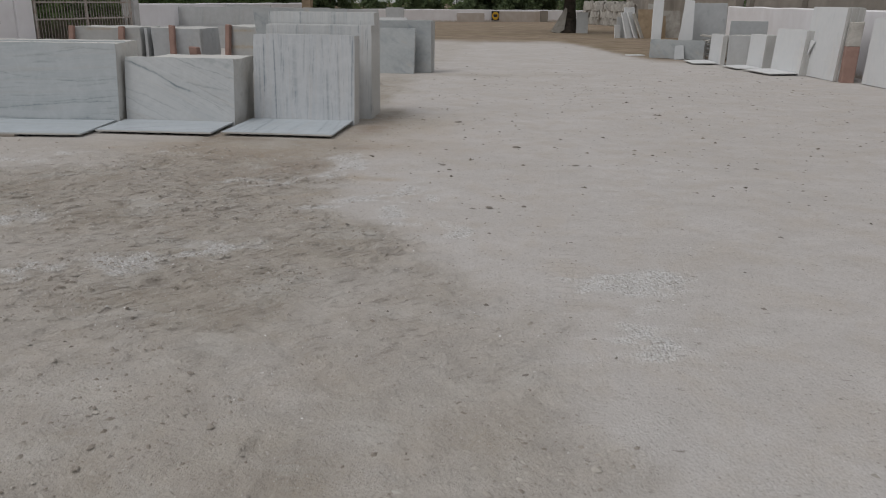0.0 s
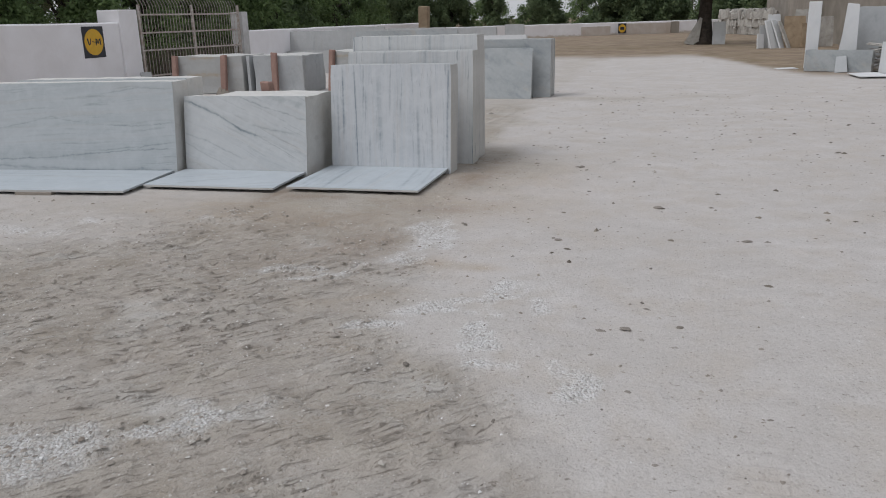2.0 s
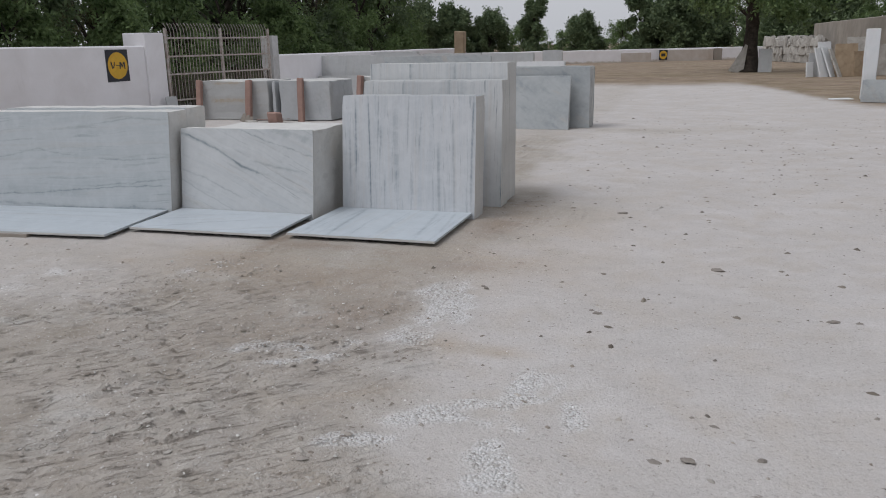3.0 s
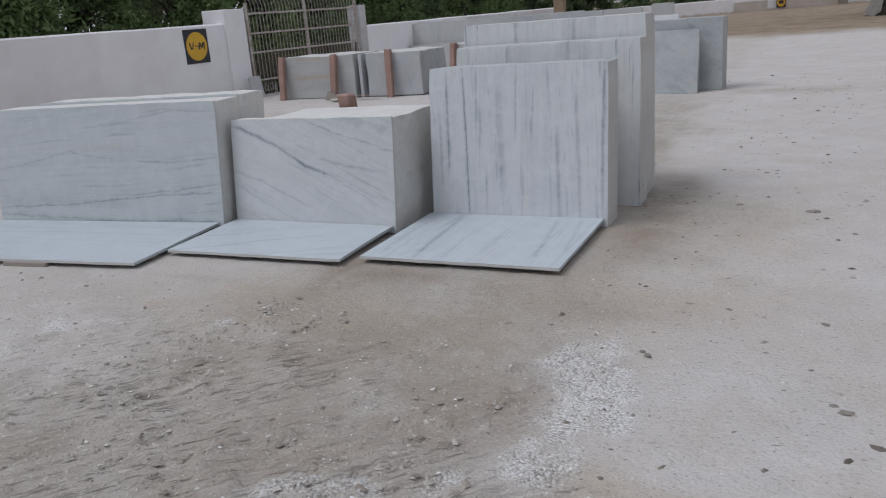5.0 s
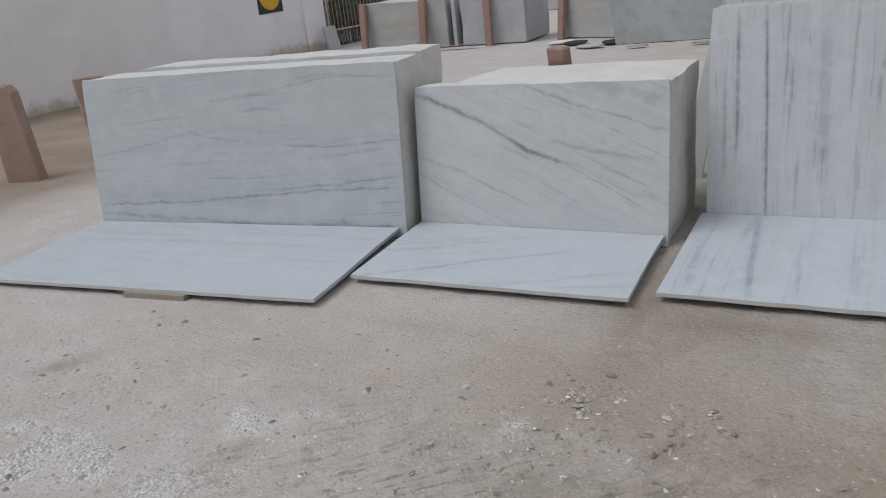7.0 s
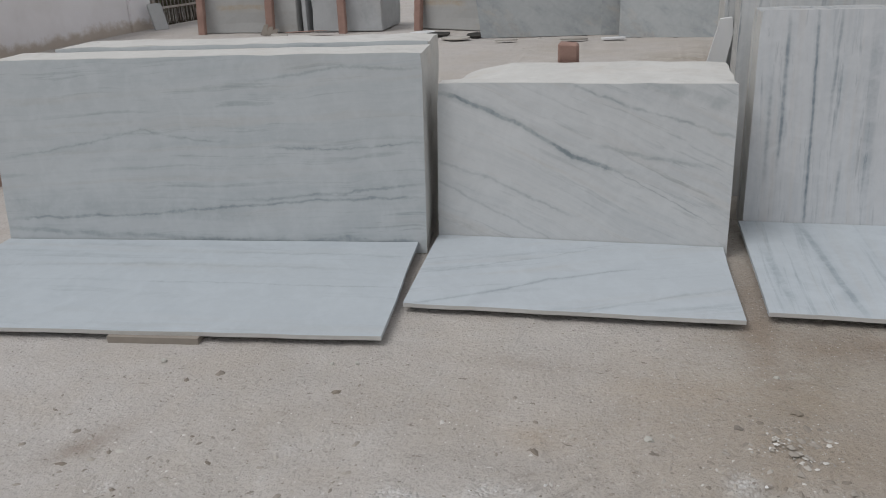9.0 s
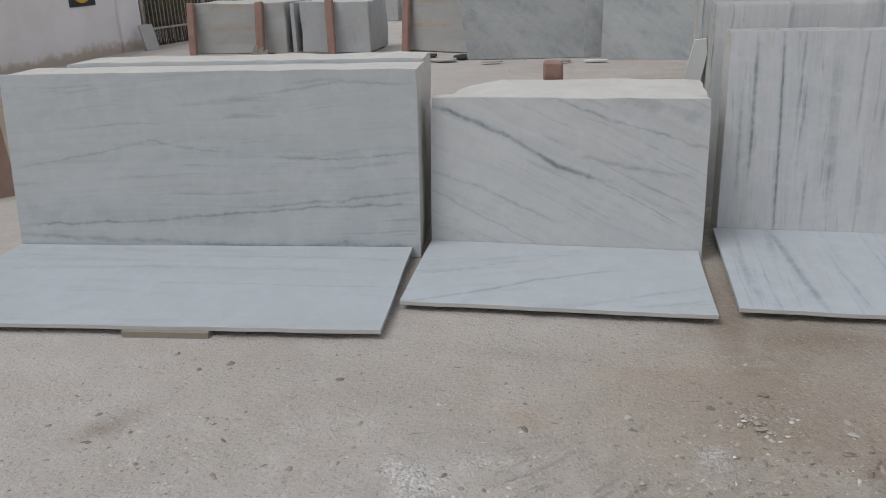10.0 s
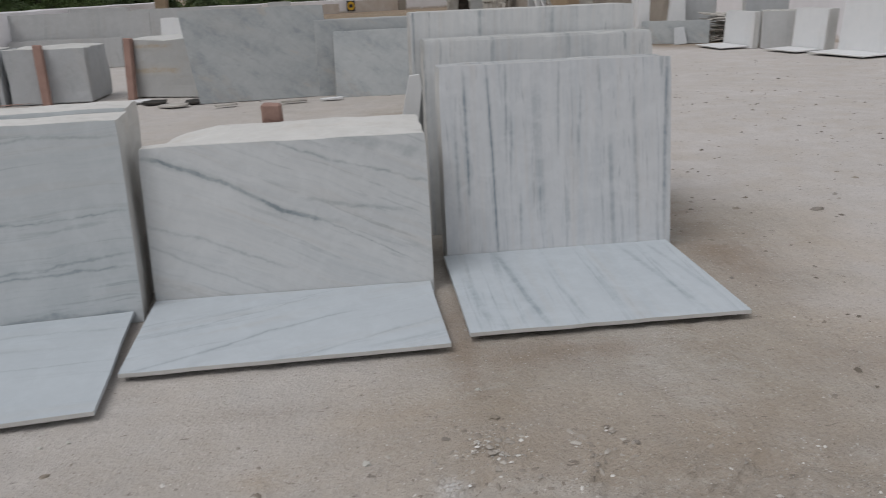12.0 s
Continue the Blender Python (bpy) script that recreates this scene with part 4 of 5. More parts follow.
slab_stack("slab_stack", (-6.16, 18.38, -4.24, 18.66), 1.35, 9, 0.02, 5, [M_GREY2], "large smooth blue-grey marble slabs leaning back", "grey slab stacks", 21, 0.004, 0.01, skew=0.17)
slab_stack("slab_stack", (-4.13, 18.3, -2.68, 18.25), 0.98, 3, 0.02, 12, [M_GREY2], "clouded grey marble slabs leaning on a thicker stack", "grey slab stacks", 22, 0.006, 0.02)
slab_stack("slab_stack", (-4.4, 18.62, -2.35, 18.6), 1.12, 20, 0.024, 2, [M_GREY2, M_GREY], "thick stack of blue-grey marble slabs", "grey slab stacks", 23, 0.004, 0.01)
solid("stone_slab", extruded(outline(0.28, 0.5, 4, 0.01), 0.05), M_GREYWALL, pose(-12.55, 20.15, level(20), -20, 0, 62), "pale stone offcut leaning by the gate pillar", "stone offcut")

# broken pieces of slab lying about the second row
rb = random.Random(21)
for x, y, l, d, mat in ((-6.5, 18.2, 0.5, 0.16, M_STONE), (-6.9, 18.7, 0.45, 0.2, M_DARK), (-5.7, 17.9, 0.34, 0.07, M_STONE), (-4.75, 17.95, 0.45, 0.07, M_STONE), (-4.2, 18.0, 0.4, 0.08, M_PALE), 
                     (-6.25, 18.55, 0.35, 0.2, M_DARK), (-9.6, 18.75, 0.35, 0.14, M_STONE), (-7.2, 18.9, 0.5, 0.14, M_PALE), (-8.0, 22.3, 0.5, 0.2, M_STONE)):
    pts = [(math.cos(a) * l / 2 * rb.uniform(0.8, 1.1), math.sin(a) * d * rb.uniform(0.8, 1.1)) for a in (0, 0.7, 1.7, 2.6, 3.4, 4.4, 5.5)]
    bm = extruded(pts, 0.022)
    bmesh.ops.rotate(bm, verts=bm.verts, matrix=Matrix.Rotation(radians(90), 3, "X"), cent=(0, 0, 0))
    solid("stone_piece", bm, mat, pose(x, y, level(y) + 0.02, rb.uniform(-3, 3), rb.uniform(-3, 3), rb.uniform(-25, 25)), "thin broken piece of stone slab lying on soil", "stone piece", "broken slab pieces")
for k in range(3):
    solid("stone_piece", extruded([(-0.05, 0), (0.06, 0), (0.03, 0.2 - 0.03 * k), (-0.03, 0.18 - 0.04 * k)], 0.03), M_PLASTER, pose(-10.0 + 0.09 * k, 19.02, level(19), -16, 18 + 5 * k, 10), "narrow stone shard leaning on a grey block", "stone piece", "broken slab pieces")

# long rows behind
slab_stack("slab_stack", (-12.2, 27.2, -8.9, 27.5), 1.31, 6, 0.03, 6, [M_GREYWALL], "long grey streaked marble slabs in a row", "rear slab stacks", 31, 0.01, 0.02)
slab_stack("slab_stack", (-12.1, 26.8, -9.5, 26.95), 0.70, 10, 0.03, 4, [M_GREYWALL], "low grey marble slabs before a taller row", "rear slab stacks", 32, 0.01, 0.02)
slab_stack("slab_stack", (-8.1, 24.9, -7.35, 24.8), 1.17, 8, 0.03, 9, [M_PALE, M_GREYWALL], "pale marble slabs leaning at a slant", "rear slab stacks", 33, 0.01, 0.03)
slab_stack("slab_stack", (-10.25, 31.4, -8.1, 31.5), 1.28, 6, 0.03, 4, [M_GREYWALL], "grey marble slabs beside a taller rear stack", "rear slab stacks", 38, 0.01, 0.02)
slab_stack("slab_stack", (-11.95, 31.0, -10.34, 31.1), 1.37, 8, 0.03, 4, [M_GREYWALL, M_PALE], "pale grey marble slabs in the rear row", "rear slab stacks", 34, 0.01, 0.02)
slab_stack("slab_stack", (-9.4, 34.5, -6.9, 34.7), 1.22, 8, 0.03, 4, [M_GREYWALL], "grey marble slabs far back in the yard", "rear slab stacks", 35, 0.01, 0.02)
slab_stack("slab_stack", (-6.66, 31.0, -5.05, 31.1), 0.97, 12, 0.03, 4, [M_PALE], "white marble slabs far back in the yard", "rear slab stacks", 36, 0.01, 0.02)
slab_stack("slab_stack", (-6.75, 35.8, -6.0, 35.9), 1.28, 12, 0.03, 4, [M_GREYWALL, M_STONE], "short stack of pale marble slabs", "rear slab stacks", 37, 0.01, 0.02)


# ---------------------------------------------------------------- boundary walls and gate
def wall(name, x0, y0, x1, y1, h, thick, mat, label, cap=0.0, seed=0, low=0.0):
    """A plastered yard wall whose face stands on the given line; its top is slightly uneven."""
    at, w = frame_between(x0, y0, x1, y1)
    bm = bmesh.new()
    n = max(4, int(w / 0.8))
    rows = []
    for i in range(n + 1):
        x = (i / n - 0.5) * w
        hh = h + low * i / n + noise.noise((x * 0.5, seed, 0)) * 0.025
        rows.append([bm.verts.new(p) for p in ((x, 0, -0.15), (x, 0, hh * 0.5), (x, 0, hh - 0.03), (x, 0.03, hh), (x, thick - 0.03, hh), (x, thick, hh - 0.03), (x, thick, -0.15))])
    for a, b in zip(rows, rows[1:]):
        for k in range(7):
            bm.faces.new((a[k], b[k], b[(k + 1) % 7], a[(k + 1) % 7]))
    bm.faces.new(rows[0][::-1])
    bm.faces.new(rows[-1])
    return solid(name, bm, mat, at, label, "wall", kind="structure")


WX = -12.95
wall("wall_west", WX, -14, WX, 19.745, 1.60, 0.25, M_WALL, "whitewashed yard wall along the marble yard", seed=1)
wall("wall_west_far", -12.25, 24.72, -11.8, 42, 1.40, 0.25, M_WALL, "whitewashed yard wall beyond the iron gate", seed=2)
wall("wall_north", -16, 60, 3.4, 70.5, 0.92, 0.3, M_WALL, "low white wall at the far end of the yard", seed=3)
wall("wall_south", 9, -14, -13, -14, 2.2, 0.25, M_WALL, "plain white wall closing the yard behind", seed=9)

pillar = thing("gate_pillar", pose(WX, 0, 0), "square white plastered gate pillar with grey scuffs", "gate pillar", "gate pillars")
part("shaft", box(-0.58, 0.05, 19.75, 20.44, -0.15, 1.89, 0.02), M_WALL, pillar)
pillar2 = thing("gate_pillar", pose(-12.3, 24.38, 0), "white plastered gate pillar with a scuffed edge", "gate pillar", "gate pillars")
part("shaft", box(-0.3, 0.08, 0.0, 0.34, -0.15, 1.82, 0.02), M_WALLDIRT, pillar2)


def iron_gate(x0, y0, x1, y1):
    at, w = frame_between(x0, y0, x1, y1)
    g = thing("iron_gate", at, "pale painted iron bar gate with curved tips and cane", "gate")
    top, mid, rail_t, rail_l = 2.12, 0.99, 1.86, 0.36
    rail_m = 1.42
    for sx in (-w / 2 + 0.03, 0.0, w / 2 - 0.03):
        part("stile", box(sx - 0.03, sx + 0.03, -0.02, 0.02, 0.05, top - 0.02, 0.004), M_IRON, g)
    for z in (rail_t, rail_m, mid, rail_l):
        for a, b in ((-w / 2 + 0.06, -0.03), (0.03, w / 2 - 0.06)):
            part("rail", box(a, b, -0.018, 0.018, z - 0.02, z + 0.02, 0.003), M_IRON, g)
    bar = mesh_of(tube([(0, 0, 0.08), (0, 0, 1.0), (0, 0, 1.98), (-0.012, -0.0, 2.06), (-0.05, -0.0, 2.15), (-0.10, -0.0, 2.21)], [0.0085] * 6, 5), "bar", M_IRON, True)
    n = 34
    for i in range(n):
        x = -w / 2 + 0.10 + (w - 0.2) * i / (n - 1)
        if abs(x) > 0.05:
            part("bar", bar, None, g, at=pose(x, 0.0, 0))
    # dry canes tied behind the lower half
    r = random.Random(7)
    cane = [mesh_of(tube([(0, 0, 0.02), (r.uniform(-0.01, 0.01), 0.005, 0.5), (r.uniform(-0.02, 0.02), 0, 1.02 + r.uniform(-0.08, 0.1))], [0.012, 0.011, 0.007], 5), "cane", M_CANE, True) for _ in range(4)]
    for i in range(150):
        part("cane", cane[i % 4], None, g, at=pose(-w / 2 + 0.05 + (w - 0.1) * i / 149 + r.uniform(-0.01, 0.01), 0.035 + r.uniform(0, 0.02), 0, 0, r.uniform(-2, 2), 0))
    return g


iron_gate(-12.92, 20.5, -12.3, 24.35)


def painted_sign(at, w, h, marks):
    """A navy board with a yellow disc and dark bars in place of its writing."""
    s = thing("painted_sign", at, "navy board with a yellow oval and dark marks on a wall", "sign", "yellow oval signs")
    part("board", box(-w / 2, w / 2, -0.008, 0.0, 0, h, 0.001), M_NAVY, s)
    bm = bmesh.new()
    ring = [bm.verts.new((math.cos(a * math.tau / 48) * w * 0.44, -0.012, h * 0.5 + math.sin(a * math.tau / 48) * h * 0.42)) for a in range(48)]
    f = bm.faces.new(ring)
    ex = bmesh.ops.extrude_face_region(bm, geom=[f])
    for v in ex["geom"]:
        if isinstance(v, bmesh.types.BMVert):
            v.co.y = -0.0085
    part("disc", bm, M_GOLD, s, "yellow oval disc")
    for x, z, bw, bh, tilt in marks:
        part("mark", box(-bw / 2 * w, bw / 2 * w, -0.0145, -0.0122, -bh / 2 * h, bh / 2 * h), M_NAVY, s, at=pose(x * w, 0, z * h, 0, tilt, 0))
    return s


MARKS = ((-0.27, 0.52, 0.05, 0.22, -16), (-0.17, 0.52, 0.04, 0.20, 16), (0.03, 0.50, 0.26, 0.025, 8), (0.10, 0.50, 0.05, 0.22, 4), (0.17, 0.52, 0.04, 0.16, -22), (0.23, 0.52, 0.04, 0.16, 22), (0.30, 0.50, 0.05, 0.22, -4))
painted_sign(pose(WX + 0.004, 18.78, 0.82, 0, 0, 90), 0.72, 0.70, MARKS)
nd = math.atan2(10.5, 19.4)
painted_sign(pose(-4.0, 66.18, 0.0, 0, 0, math.degrees(nd)), 0.66, 0.72, ((0.0, 0.5, 0.5, 0.3, 0),))


# ---------------------------------------------------------------- far end: painted panels, rubble wall, east side
BACK = level(30)


def along_north(u):
    return (-16 + 19.4 * u, 60 + 10.5 * u)


def panel(u0, u1, h, mat, label):
    (xa, ya), (xb, yb) = along_north(u0), along_north(u1)
    at, w = frame_between(xa, ya, xb, yb)
    solid("stone_sheet", extruded(outline(w, h, int(u0 * 100), 0.012), 0.1), mat, at @ pose(0, -0.13, 0), label, "stone panel", "panels along the far wall")


panel(0.468, 0.572, 0.66, M_TANWALL, "tan stained stone panel before the far white wall")
panel(0.622, 0.795, 0.80, M_TANWALL, "long pale tan panel against the far white wall")
panel(0.797, 0.827, 0.86, M_PLASTER, "brown weathered panel against the far white wall")

EX = 7.7
wall("wall_east_far", 6.0, 66, 7.2, 33.5, 2.42, 0.3, M_PLASTER, "tall weathered plaster wall along the yard", seed=4)
wall("wall_east", EX, 33.4, EX, -14, 3.9, 0.3, M_PLASTER, "high weathered plaster wall beside stacked slabs", seed=5)
for y in (33.0, 26.5, 20.0, 13.5):
    solid("pilaster", box(-0.16, -0.003, -0.28, 0.28, -0.1, 3.95, 0.01), M_PLASTER, pose(EX, y, 0), "plaster pilaster on the high yard wall", "pilaster", "wall pilasters", "structure")
wall("wall_low_white", 7.05, 34, 7.05, 11, 1.46, 0.2, M_WALL, "low whitewashed wall behind the stacked slabs", seed=6)


def rubble_pile():
    """Slab offcuts stacked on edge into a long low wall."""
    r = random.Random(17)
    at, w = frame_between(2.7, 64.8, 5.4, 57.3)
    top = thing("offcut_wall", at, "long pile of rough pale marble offcuts on edge", "stone pile")
    shapes = [mesh_of(extruded(outline(r.uniform(0.3, 0.75), r.uniform(0.35, 0.7), 50 + k, 0.06, 2, 5), r.uniform(0.08, 0.2), 0.012), "offcut", M_STONE) for k in range(8)]
    for tier in range(3):
        for i in range(30):
            x = -w / 2 + w * (i + 0.5) / 30
            for y in (r.uniform(-0.06, 0.06), 0.35):
                part("offcut", shapes[r.randrange(8)], None, top, at=pose(x, y, tier * 0.5 + r.uniform(-0.03, 0.03), r.uniform(-6, 4), r.uniform(-18, 18), r.uniform(-50, 50)))


rubble_pile()

# slabs leaning beyond the dust, in tan and white
r = random.Random(3)
for i, (x, y, w, h, lean, turn, mat, label) in enumerate((
        (3.62, 39.9, 0.5, 0.95, 8, 20, M_GREYWALL, "grey stone offcut leaning on others"),
        (4.0, 40.0, 0.55, 1.40, 10, 25, M_PALE, "narrow white marble offcut leaning on others"),
        (3.95, 39.6, 0.5, 1.2, 18, 50, M_PALE, "white marble offcut leaning at a slant"),
        (4.3, 39.8, 0.45, 1.25, 22, 60, M_PALE, "pale marble offcut leaning at a slant"),
        (4.75, 40.0, 0.85, 1.3, 8, 10, M_TAN, "broad tan stone slab leaning with offcuts"),
        (5.35, 40.1, 0.6, 1.0, 8, 20, M_TAN, "small brown stone slab leaning with offcuts"),
        (5.9, 40.6, 0.9, 1.25, 8, 10, M_STONE, "rough grey stone slab leaning with offcuts"),
        (3.4, 39.6, 0.3, 0.6, 6, 30, M_PALE, "short white marble offcut standing by others"),
        (4.55, 39.75, 0.3, 1.2, 24, 62, M_STONE, "narrow grey offcut leaning at a slant"),
        (5.15, 40.6, 0.7, 1.55, 6, 5, M_STONE, "tall rough stone slab behind tan ones"))):
    solid("stone_slab", extruded(outline(w, h, 80 + i, 0.02, 1, 6), 0.06), mat, pose(x, y, BACK, -lean, 0, turn), label, "stone slab", "leaning offcuts under the trees")


# slabs along the east side
def cut_block(x, y, w, d, h, turn, mat, label, name="marble_block", seed=0, cat="marble block"):
    ob = solid(name, rough_block(w, d, h, seed + 40, 0.012), mat, pose(x, y, level(y), 0, 0, turn), label, cat, "blocks on the east side")
    ob.data.materials.append(M_EDGE)
    return ob


slab_stack("slab_stack", (3.25, 25.95, 4.72, 25.3), 0.54, 10, 0.03, 3, [M_GREY2], "low blue-grey marble slabs before tall offcuts", "east slab stacks", 51, 0.005, 0.01)
cut_block(3.48, 26.45, 0.30, 0.75, 1.76, -6, M_PALE, "tall white marble block standing on end", seed=1)
solid("marble_offcut", extruded([(-0.24, 0), (0.26, 0), (0.22, 1.66), (-0.06, 1.70), (-0.12, 0.9)], 0.22), M_PALE, pose(4.3, 26.4, BACK, -4, 0, -8), "tall white wedge-shaped marble offcut", "marble offcut")
slab_stack("slab_stack", (4.45, 27.0, 5.6, 26.9), 1.60, 8, 0.03, 5, [M_GREY], "tall grey marble slabs leaning behind offcuts", "east slab stacks", 52, 0.01, 0.02)
solid("marble_offcut", extruded([(-0.15, 0), (0.15, 0), (0.10, 0.42), (-0.14, 0.42)], 0.03), M_GREY, pose(4.05, 25.38, BACK, -20, -5, -20), "small pale marble offcut leaning on low slabs", "marble offcut")
solid("marble_offcut", extruded(outline(0.55, 0.3, 9, 0.02), 0.03), M_PALE, pose(3.0, 26.9, BACK + 0.005, -88, 0, 20), "thin pale marble offcut lying on soil", "marble offcut")
pile = thing("offcut_pile", pose(5.25, 25.75, BACK), "heap of thin broken grey marble strips", "stone pile")
rr = random.Random(5)
for i in range(60):
    l = rr.uniform(0.4, 0.85)
    part("strip", box(-l / 2, l / 2, -0.05, 0.05, 0, 0.02, 0.002), M_STONE, pile, at=pose(rr.uniform(-0.3, 0.3), rr.uniform(-0.25, 0.3), 0.011 * i, rr.uniform(-12, 12), rr.uniform(-14, 14), rr.uniform(-40, 40)))
slab_stack("slab_stack", (4.93, 23.12, 5.62, 22.8), 0.78, 30, 0.03, 0, [M_GREYWALL, M_STONE], "block-like stack of grey marble slabs seen from its edge", "east slab stacks", 53, 0.005, 0.01)
slab_stack("slab_stack", (4.72, 24.5, 4.78, 23.2), 0.78, 4, 0.03, 2, [M_PALE], "white marble slabs standing with their face to the yard", "east slab stacks", 54, 0.005, 0.01)
slab_stack("slab_stack", (5.25, 24.6, 6.2, 24.4), 1.12, 10, 0.03, 0, [M_GREY, M_PALE], "grey marble slabs behind a lower stack", "east slab stacks", 55, 0.005, 0.01)
lying_slab((4.03, 24.45), (4.08, 23.25), 0.66, 0.66, M_PALE, "white marble slab lying before its stack", 5)
slab_stack("slab_stack", (5.3, 22.5, 5.45, 21.55), 0.84, 8, 0.03, 3, [M_PALE], "white marble slabs with their face to the yard", "east slab stacks", 56, 0.005, 0.01)
lying_slab((4.68, 22.45), (4.83, 21.5), 0.6, 0.6, M_PALE, "white marble slab lying before a white stack", 6)
slab_stack("slab_stack", (5.6, 21.3, 5.88, 19.95), 1.0, 9, 0.03, 4, [M_PALE], "taller white marble slabs facing the yard", "east slab stacks", 60, 0.005, 0.01)
lying_slab((4.92, 21.2), (5.2, 19.85), 0.68, 0.68, M_PALE, "white marble slab lying flat on pale dust", 7)
slab_stack("slab_stack", (6.02, 20.3, 6.2, 18.65), 1.50, 12, 0.03, 4, [M_PALE], "tall white marble slabs leaning by the low wall", "east slab stacks", 57, 0.01, 0.01)
solid("marble_offcut", extruded([(-0.1, 0), (0.1, 0), (0.08, 0.95), (-0.08, 0.9)], 0.03), M_PALE, pose(5.83, 20.35, level(20.3), -10, 32, -80), "slim white marble offcut leaning on tall slabs", "marble offcut")
post = thing("stone_post", pose(6.42, 18.5, level(18.5), 0, 0, -8), "thick stone post, red below and grey above", "stone post", "sandstone posts")
part("lower_half", prism((0, 0, -0.02), (0.02, 0.02, 0.72), 0.26, 0.26, 0.012, 8), M_SAND, post, "red sandstone lower half")
part("upper_half", prism((0.02, 0.02, 0.722), (0.05, 0.04, 1.2), 0.25, 0.25, 0.012, 9), M_STONE, post, "grey stone upper half")
painted_sign(pose(7.042, 20.5, 1.02, 0, 0, -90), 0.40, 0.36, ())
slab_stack("slab_stack", (6.6, 18.15, 6.82, 16.4), 1.30, 6, 0.03, 3, [M_PALE], "white marble slabs leaning at the yard's edge", "east slab stacks", 58, 0.01, 0.01)


# ---------------------------------------------------------------- trees
def leaf_cloud(name, blobs, per, leaf, mat, seed):
    """A crown of small leaves gathered on many sprays, with gaps between the sprays."""
    rs = np.random.RandomState(seed)
    pts, way = [], []
    for cx, cy, cz, rad in blobs:
        sprays = rs.normal(size=(max(7, int(16 * rad)), 3))
        sprays /= np.linalg.norm(sprays, axis=1)[:, None]
        reach = rad * (0.35 + 0.75 * rs.rand(len(sprays)))
        n = int(per * rad ** 2)
        k = rs.randint(0, len(sprays), n)
        t = rs.rand(n) ** 0.6
        core = sprays[k] * (reach[k] * t)[:, None]
        core[:, 2] -= 0.25 * rad * t ** 2
        pts.append(np.array((cx, cy, cz)) + core + rs.normal(size=(n, 3)) * (rad * (0.06 + 0.13 * t))[:, None])
        way.append(sprays[k])
    c, way = np.concatenate(pts), np.concatenate(way)
    n = len(c)
    a = rs.normal(size=(n, 3)) * 0.7 + way * 0.6 - np.array((0, 0, 0.25))
    a /= np.linalg.norm(a, axis=1)[:, None]
    b = np.cross(a, rs.normal(size=(n, 3)))
    b /= np.linalg.norm(b, axis=1)[:, None] + 1e-9
    s = leaf * rs.uniform(0.5, 1.5, n)[:, None]
    co = np.stack((c - a * s, c + b * s * 0.38, c + a * s, c - b * s * 0.38), 1)
    me = bpy.data.meshes.new(name)
    i = np.arange(n * 4, dtype=np.int32)
    me.vertices.add(n * 4)
    me.vertices.foreach_set("co", co.astype(np.float32).ravel())
    me.loops.add(n * 4)
    me.loops.foreach_set("vertex_index", i)
    me.polygons.add(n)
    me.polygons.foreach_set("loop_start", np.arange(0, n * 4, 4, dtype=np.int32))
    me.update(calc_edges=True)
    me.materials.append(mat)
    return me


def tree_meshes(h, spread_, seed, mat, leaf=0.12, per=700, low=0.25, girth=0.16, clumps=14):
    r = random.Random(seed)
    bm = tube([(0, 0, -0.1), (0.03, 0.02, h * 0.12), (r.uniform(-0.2, 0.2), r.uniform(-0.2, 0.2), h * 0.45), (r.uniform(-0.3, 0.3), 0.1, h * 0.8)], [girth * 1.6, girth, girth * 0.7, girth * 0.25], 9)
    blobs = []
    for k in range(clumps):
        a, z = r.uniform(0, math.tau), h * (low + (1 - low) * (k + 0.5) / clumps)
        reach = spread_ * (0.35 + 0.65 * math.sin(math.pi * min(1, (k + 2.5) / (clumps + 1)))) * r.uniform(0.45, 0.85)
        p = (math.cos(a) * reach, math.sin(a) * reach, z)
        tube([(0, 0, max(0.3, z - h * 0.22)), (p[0] * 0.5, p[1] * 0.5, z - h * 0.07), p], [girth * 0.45, girth * 0.28, girth * 0.08], 6, bm)
        blobs.append((*p, spread_ * r.uniform(0.3, 0.5)))
    blobs.append((0, 0, h * 0.93, spread_ * 0.35))
    return mesh_of(bm, "trunk", M_BARK, True), leaf_cloud("crown", blobs, per, leaf, mat, seed)


KINDS = {
    "dense": tree_meshes(6.5, 2.6, 1, M_LEAF, 0.085, 900, 0.10, clumps=18),
    "round": tree_meshes(6.5, 2.5, 2, M_LEAF2, 0.085, 900, 0.12, clumps=18),
    "tall": tree_meshes(9.0, 2.4, 3, M_LEAF, 0.09, 850, 0.12, clumps=20),
    "thin": tree_meshes(7.0, 2.6, 4, M_LEAF3, 0.07, 420, 0.2, clumps=18),
    "bush": tree_meshes(3.0, 1.9, 5, M_LEAF2, 0.075, 1000, 0.03, 0.06),
    "full": tree_meshes(5.0, 2.7, 6, M_LEAF, 0.15, 1000, 0.0, 0.14, 34),
    "slim": tree_meshes(5.6, 1.7, 7, M_LEAF, 0.14, 1500, 0.0, 0.12, 32),
}


def tree(kind, x, y, s, turn, label, group):
    t = thing("tree", pose(x, y, BACK, 0, 0, turn) @ Matrix.Diagonal((s, s, s, 1)), label, "tree", group)
    trunk, crown = KINDS[kind]
    part("trunk", trunk, None, t)
    part("crown", crown, None, t)


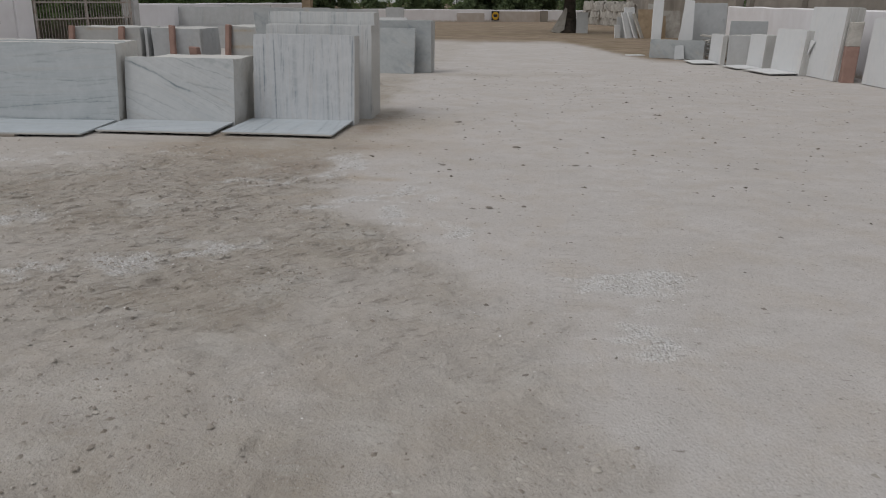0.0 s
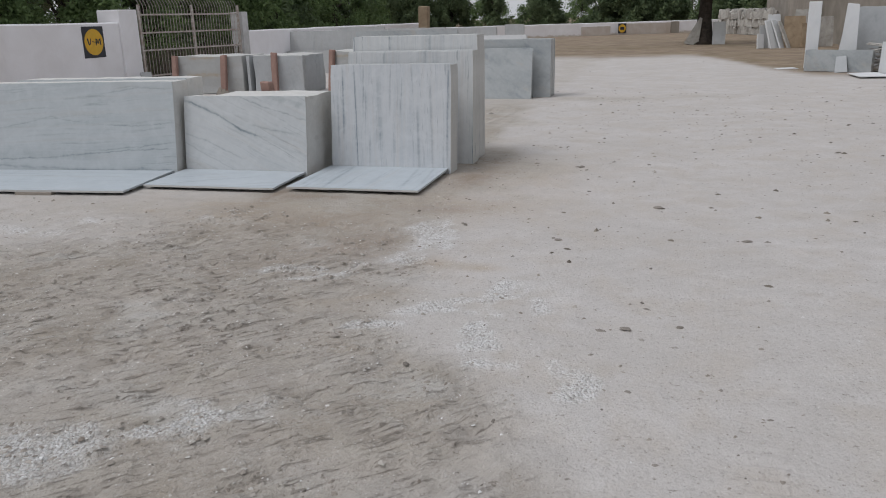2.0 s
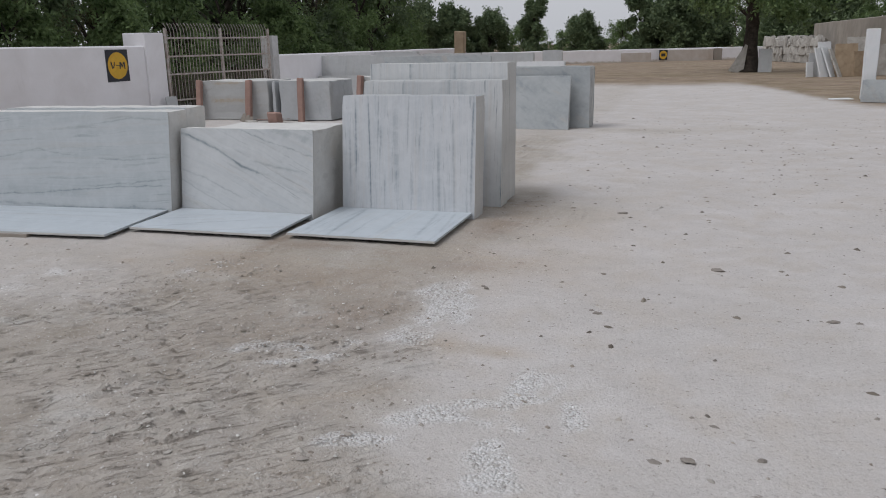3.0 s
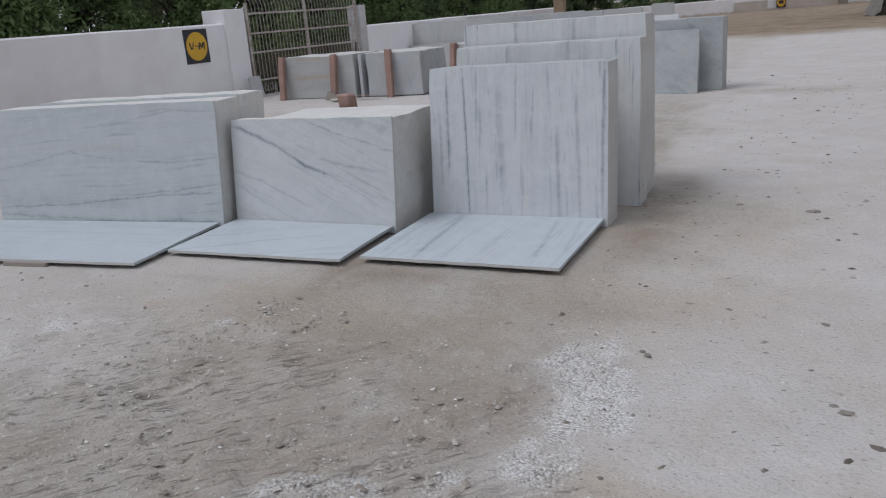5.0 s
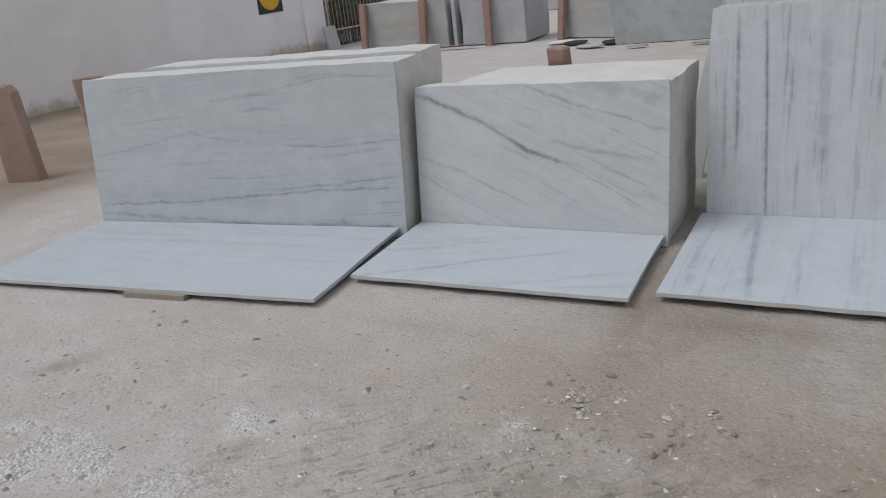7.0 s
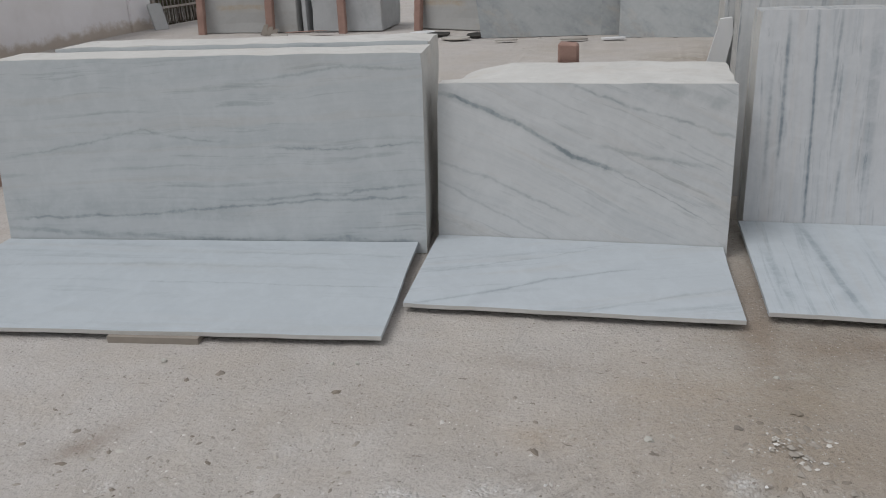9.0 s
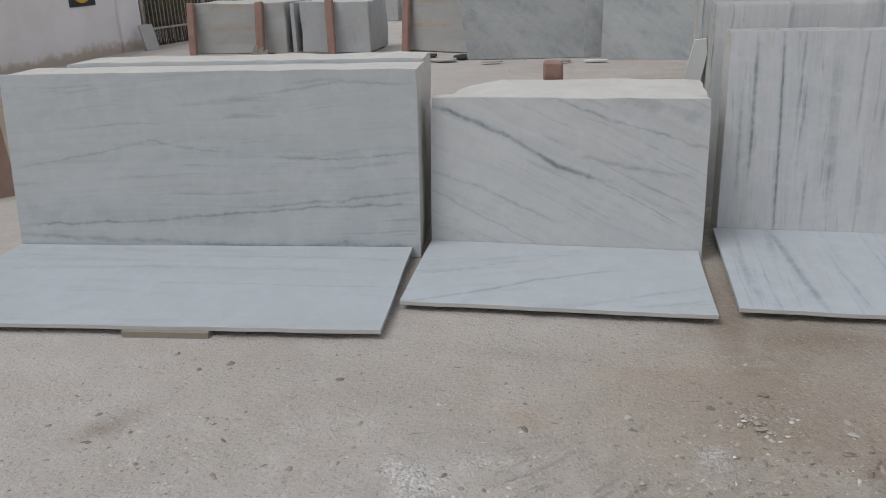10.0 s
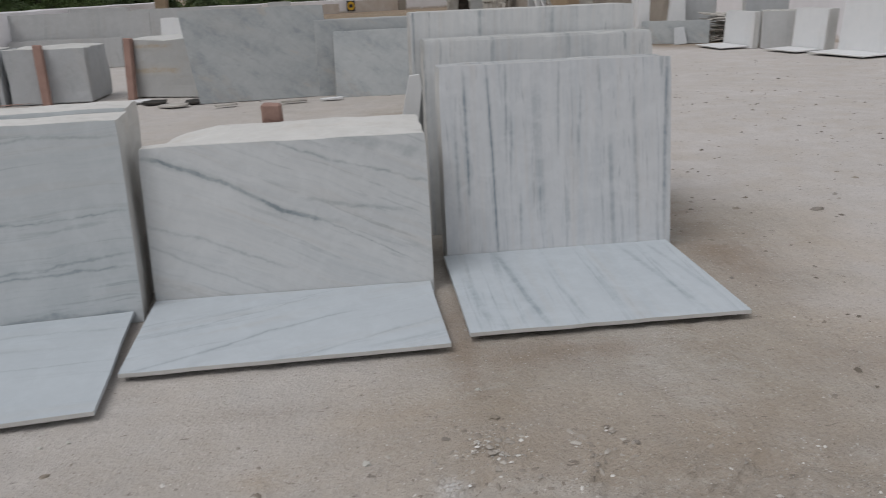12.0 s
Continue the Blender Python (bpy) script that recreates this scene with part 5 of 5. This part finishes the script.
r = random.Random(12)
for i in range(13):
    y = 9.6 + i * 3.3
    tree(("dense", "round", "tall", "dense", "thin")[i % 5], -17.2 - r.uniform(0, 1.5), y + r.uniform(-0.5, 0.5), r.uniform(0.95, 1.15), r.uniform(0, 360), "dark leafy tree crowding behind the white wall", "trees behind the west wall")
for i in range(8):
    tree(("tall", "dense", "round")[i % 3], -21.5 - r.uniform(0, 2), 11.6 + i * 5.6, r.uniform(1.1, 1.35), r.uniform(0, 360), "tall dark tree behind the yard wall", "trees behind the west wall")
for i in range(13):
    tree("bush", -15.7 - r.uniform(0, 0.6), 10 + i * 3.0, r.uniform(0.85, 1.1), r.uniform(0, 360), "leafy green bush against the outside of the wall", "bushes behind the west wall")
for x, y, kind, s in ((-27.5, 78, "full", 1.0), (-24.6, 80, "full", 0.95), (-21.6, 82, "full", 0.85), (-19.0, 86, "bush", 1.1), (-16.6, 80, "slim", 0.95), (-12.2, 80, "full", 0.74), (-14.4, 90, "bush", 1.0), (-9.4, 88, "bush", 1.1), (-7.0, 80, "slim", 1.05),
                      (-4.4, 80, "full", 1.0), (-2.2, 82, "full", 1.1), (-0.4, 84, "slim", 1.0), (1.3, 90, "thin", 0.6), (3.6, 78, "full", 0.95), (5.6, 76, "full", 1.1), (8.2, 72, "full", 1.2), (-31, 72, "tall", 0.9)):
    tree(kind, x, y, s, r.uniform(0, 360), "green tree standing beyond the far wall", "trees beyond the far wall")
for i in range(14):
    tree("bush", -34 + i * 3.3 + r.uniform(-0.6, 0.6), 97 + r.uniform(-2, 3), r.uniform(0.8, 1.0), r.uniform(0, 360), "low green bush far beyond the yard", "bushes beyond the far wall")
for i in range(7):
    tree(("round", "dense")[i % 2], 9.6 + r.uniform(0, 1.5), 64 - i * 5.0, r.uniform(0.8, 1.05), r.uniform(0, 360), "leafy tree over the weathered plaster wall", "trees behind the east wall")


def yard_tree():
    """The single tree in the yard, with a flared base and low spreading limbs."""
    t = thing("tree", pose(1.2, 45.6, BACK), "old yard tree with a dark flared trunk and low limbs", "tree")
    bm = tube([(0, 0, -0.1), (0.02, 0, 0.25), (0.05, 0, 0.9), (0.1, 0.05, 2.2), (0.05, 0.1, 3.6), (0.2, 0.1, 6)], [0.78, 0.56, 0.38, 0.31, 0.27, 0.14], 12)
    blobs = []
    rt = random.Random(8)
    for k in range(15):
        a, reach, z = k * 2.4, rt.uniform(1.2, 3.6), rt.uniform(3.3, 6.0)
        p = (math.cos(a) * reach, math.sin(a) * reach, z)
        tube([(0.05, 0.1, 2.4 + 0.08 * k), (p[0] * 0.5, p[1] * 0.5, z - 0.1), p], [0.11, 0.07, 0.02], 6, bm)
        blobs.append((*p, rt.uniform(0.7, 1.25)))
    blobs += [(1.3, -0.8, 2.9, 0.75), (2.2, -0.4, 2.75, 0.7), (2.9, -0.2, 3.0, 0.7), (1.8, 0.4, 3.5, 0.9), (3.4, 0.2, 3.6, 0.8), (-1.0, -0.6, 3.1, 0.6), (-1.6, -0.2, 3.4, 0.6), (0.6, -1.2, 3.3, 0.8), (-0.5, -0.9, 3.7, 0.8)]
    part("trunk", bm, M_BARK, t, smooth=True)
    part("crown", leaf_cloud("crown", blobs, 900, 0.09, M_LEAF2, 9), None, t)


yard_tree()
solid("stone_slab", extruded([(-0.35, 0), (0.35, 0), (0.22, 1.3), (0.1, 1.35)], 0.05), M_STONE, pose(0.66, 45.0, BACK, -6, 12, 0), "rough stone slab leaning on the tree trunk", "stone slab", "slabs round the yard tree")
solid("stone_slab", extruded(outline(0.6, 1.1, 5, 0.03), 0.05), M_GREYWALL, pose(1.95, 44.9, BACK, -12, 0, 0), "grey stone slab leaning on the tree trunk", "stone slab", "slabs round the yard tree")
solid("stone_post", prism((-10.9, 38, -0.15), (-10.85, 38.05, 2.0), 0.42, 0.4, 0.03, 12), M_TAN, pose(0, 0, 0), "tall tan stone block standing far back", "stone block")
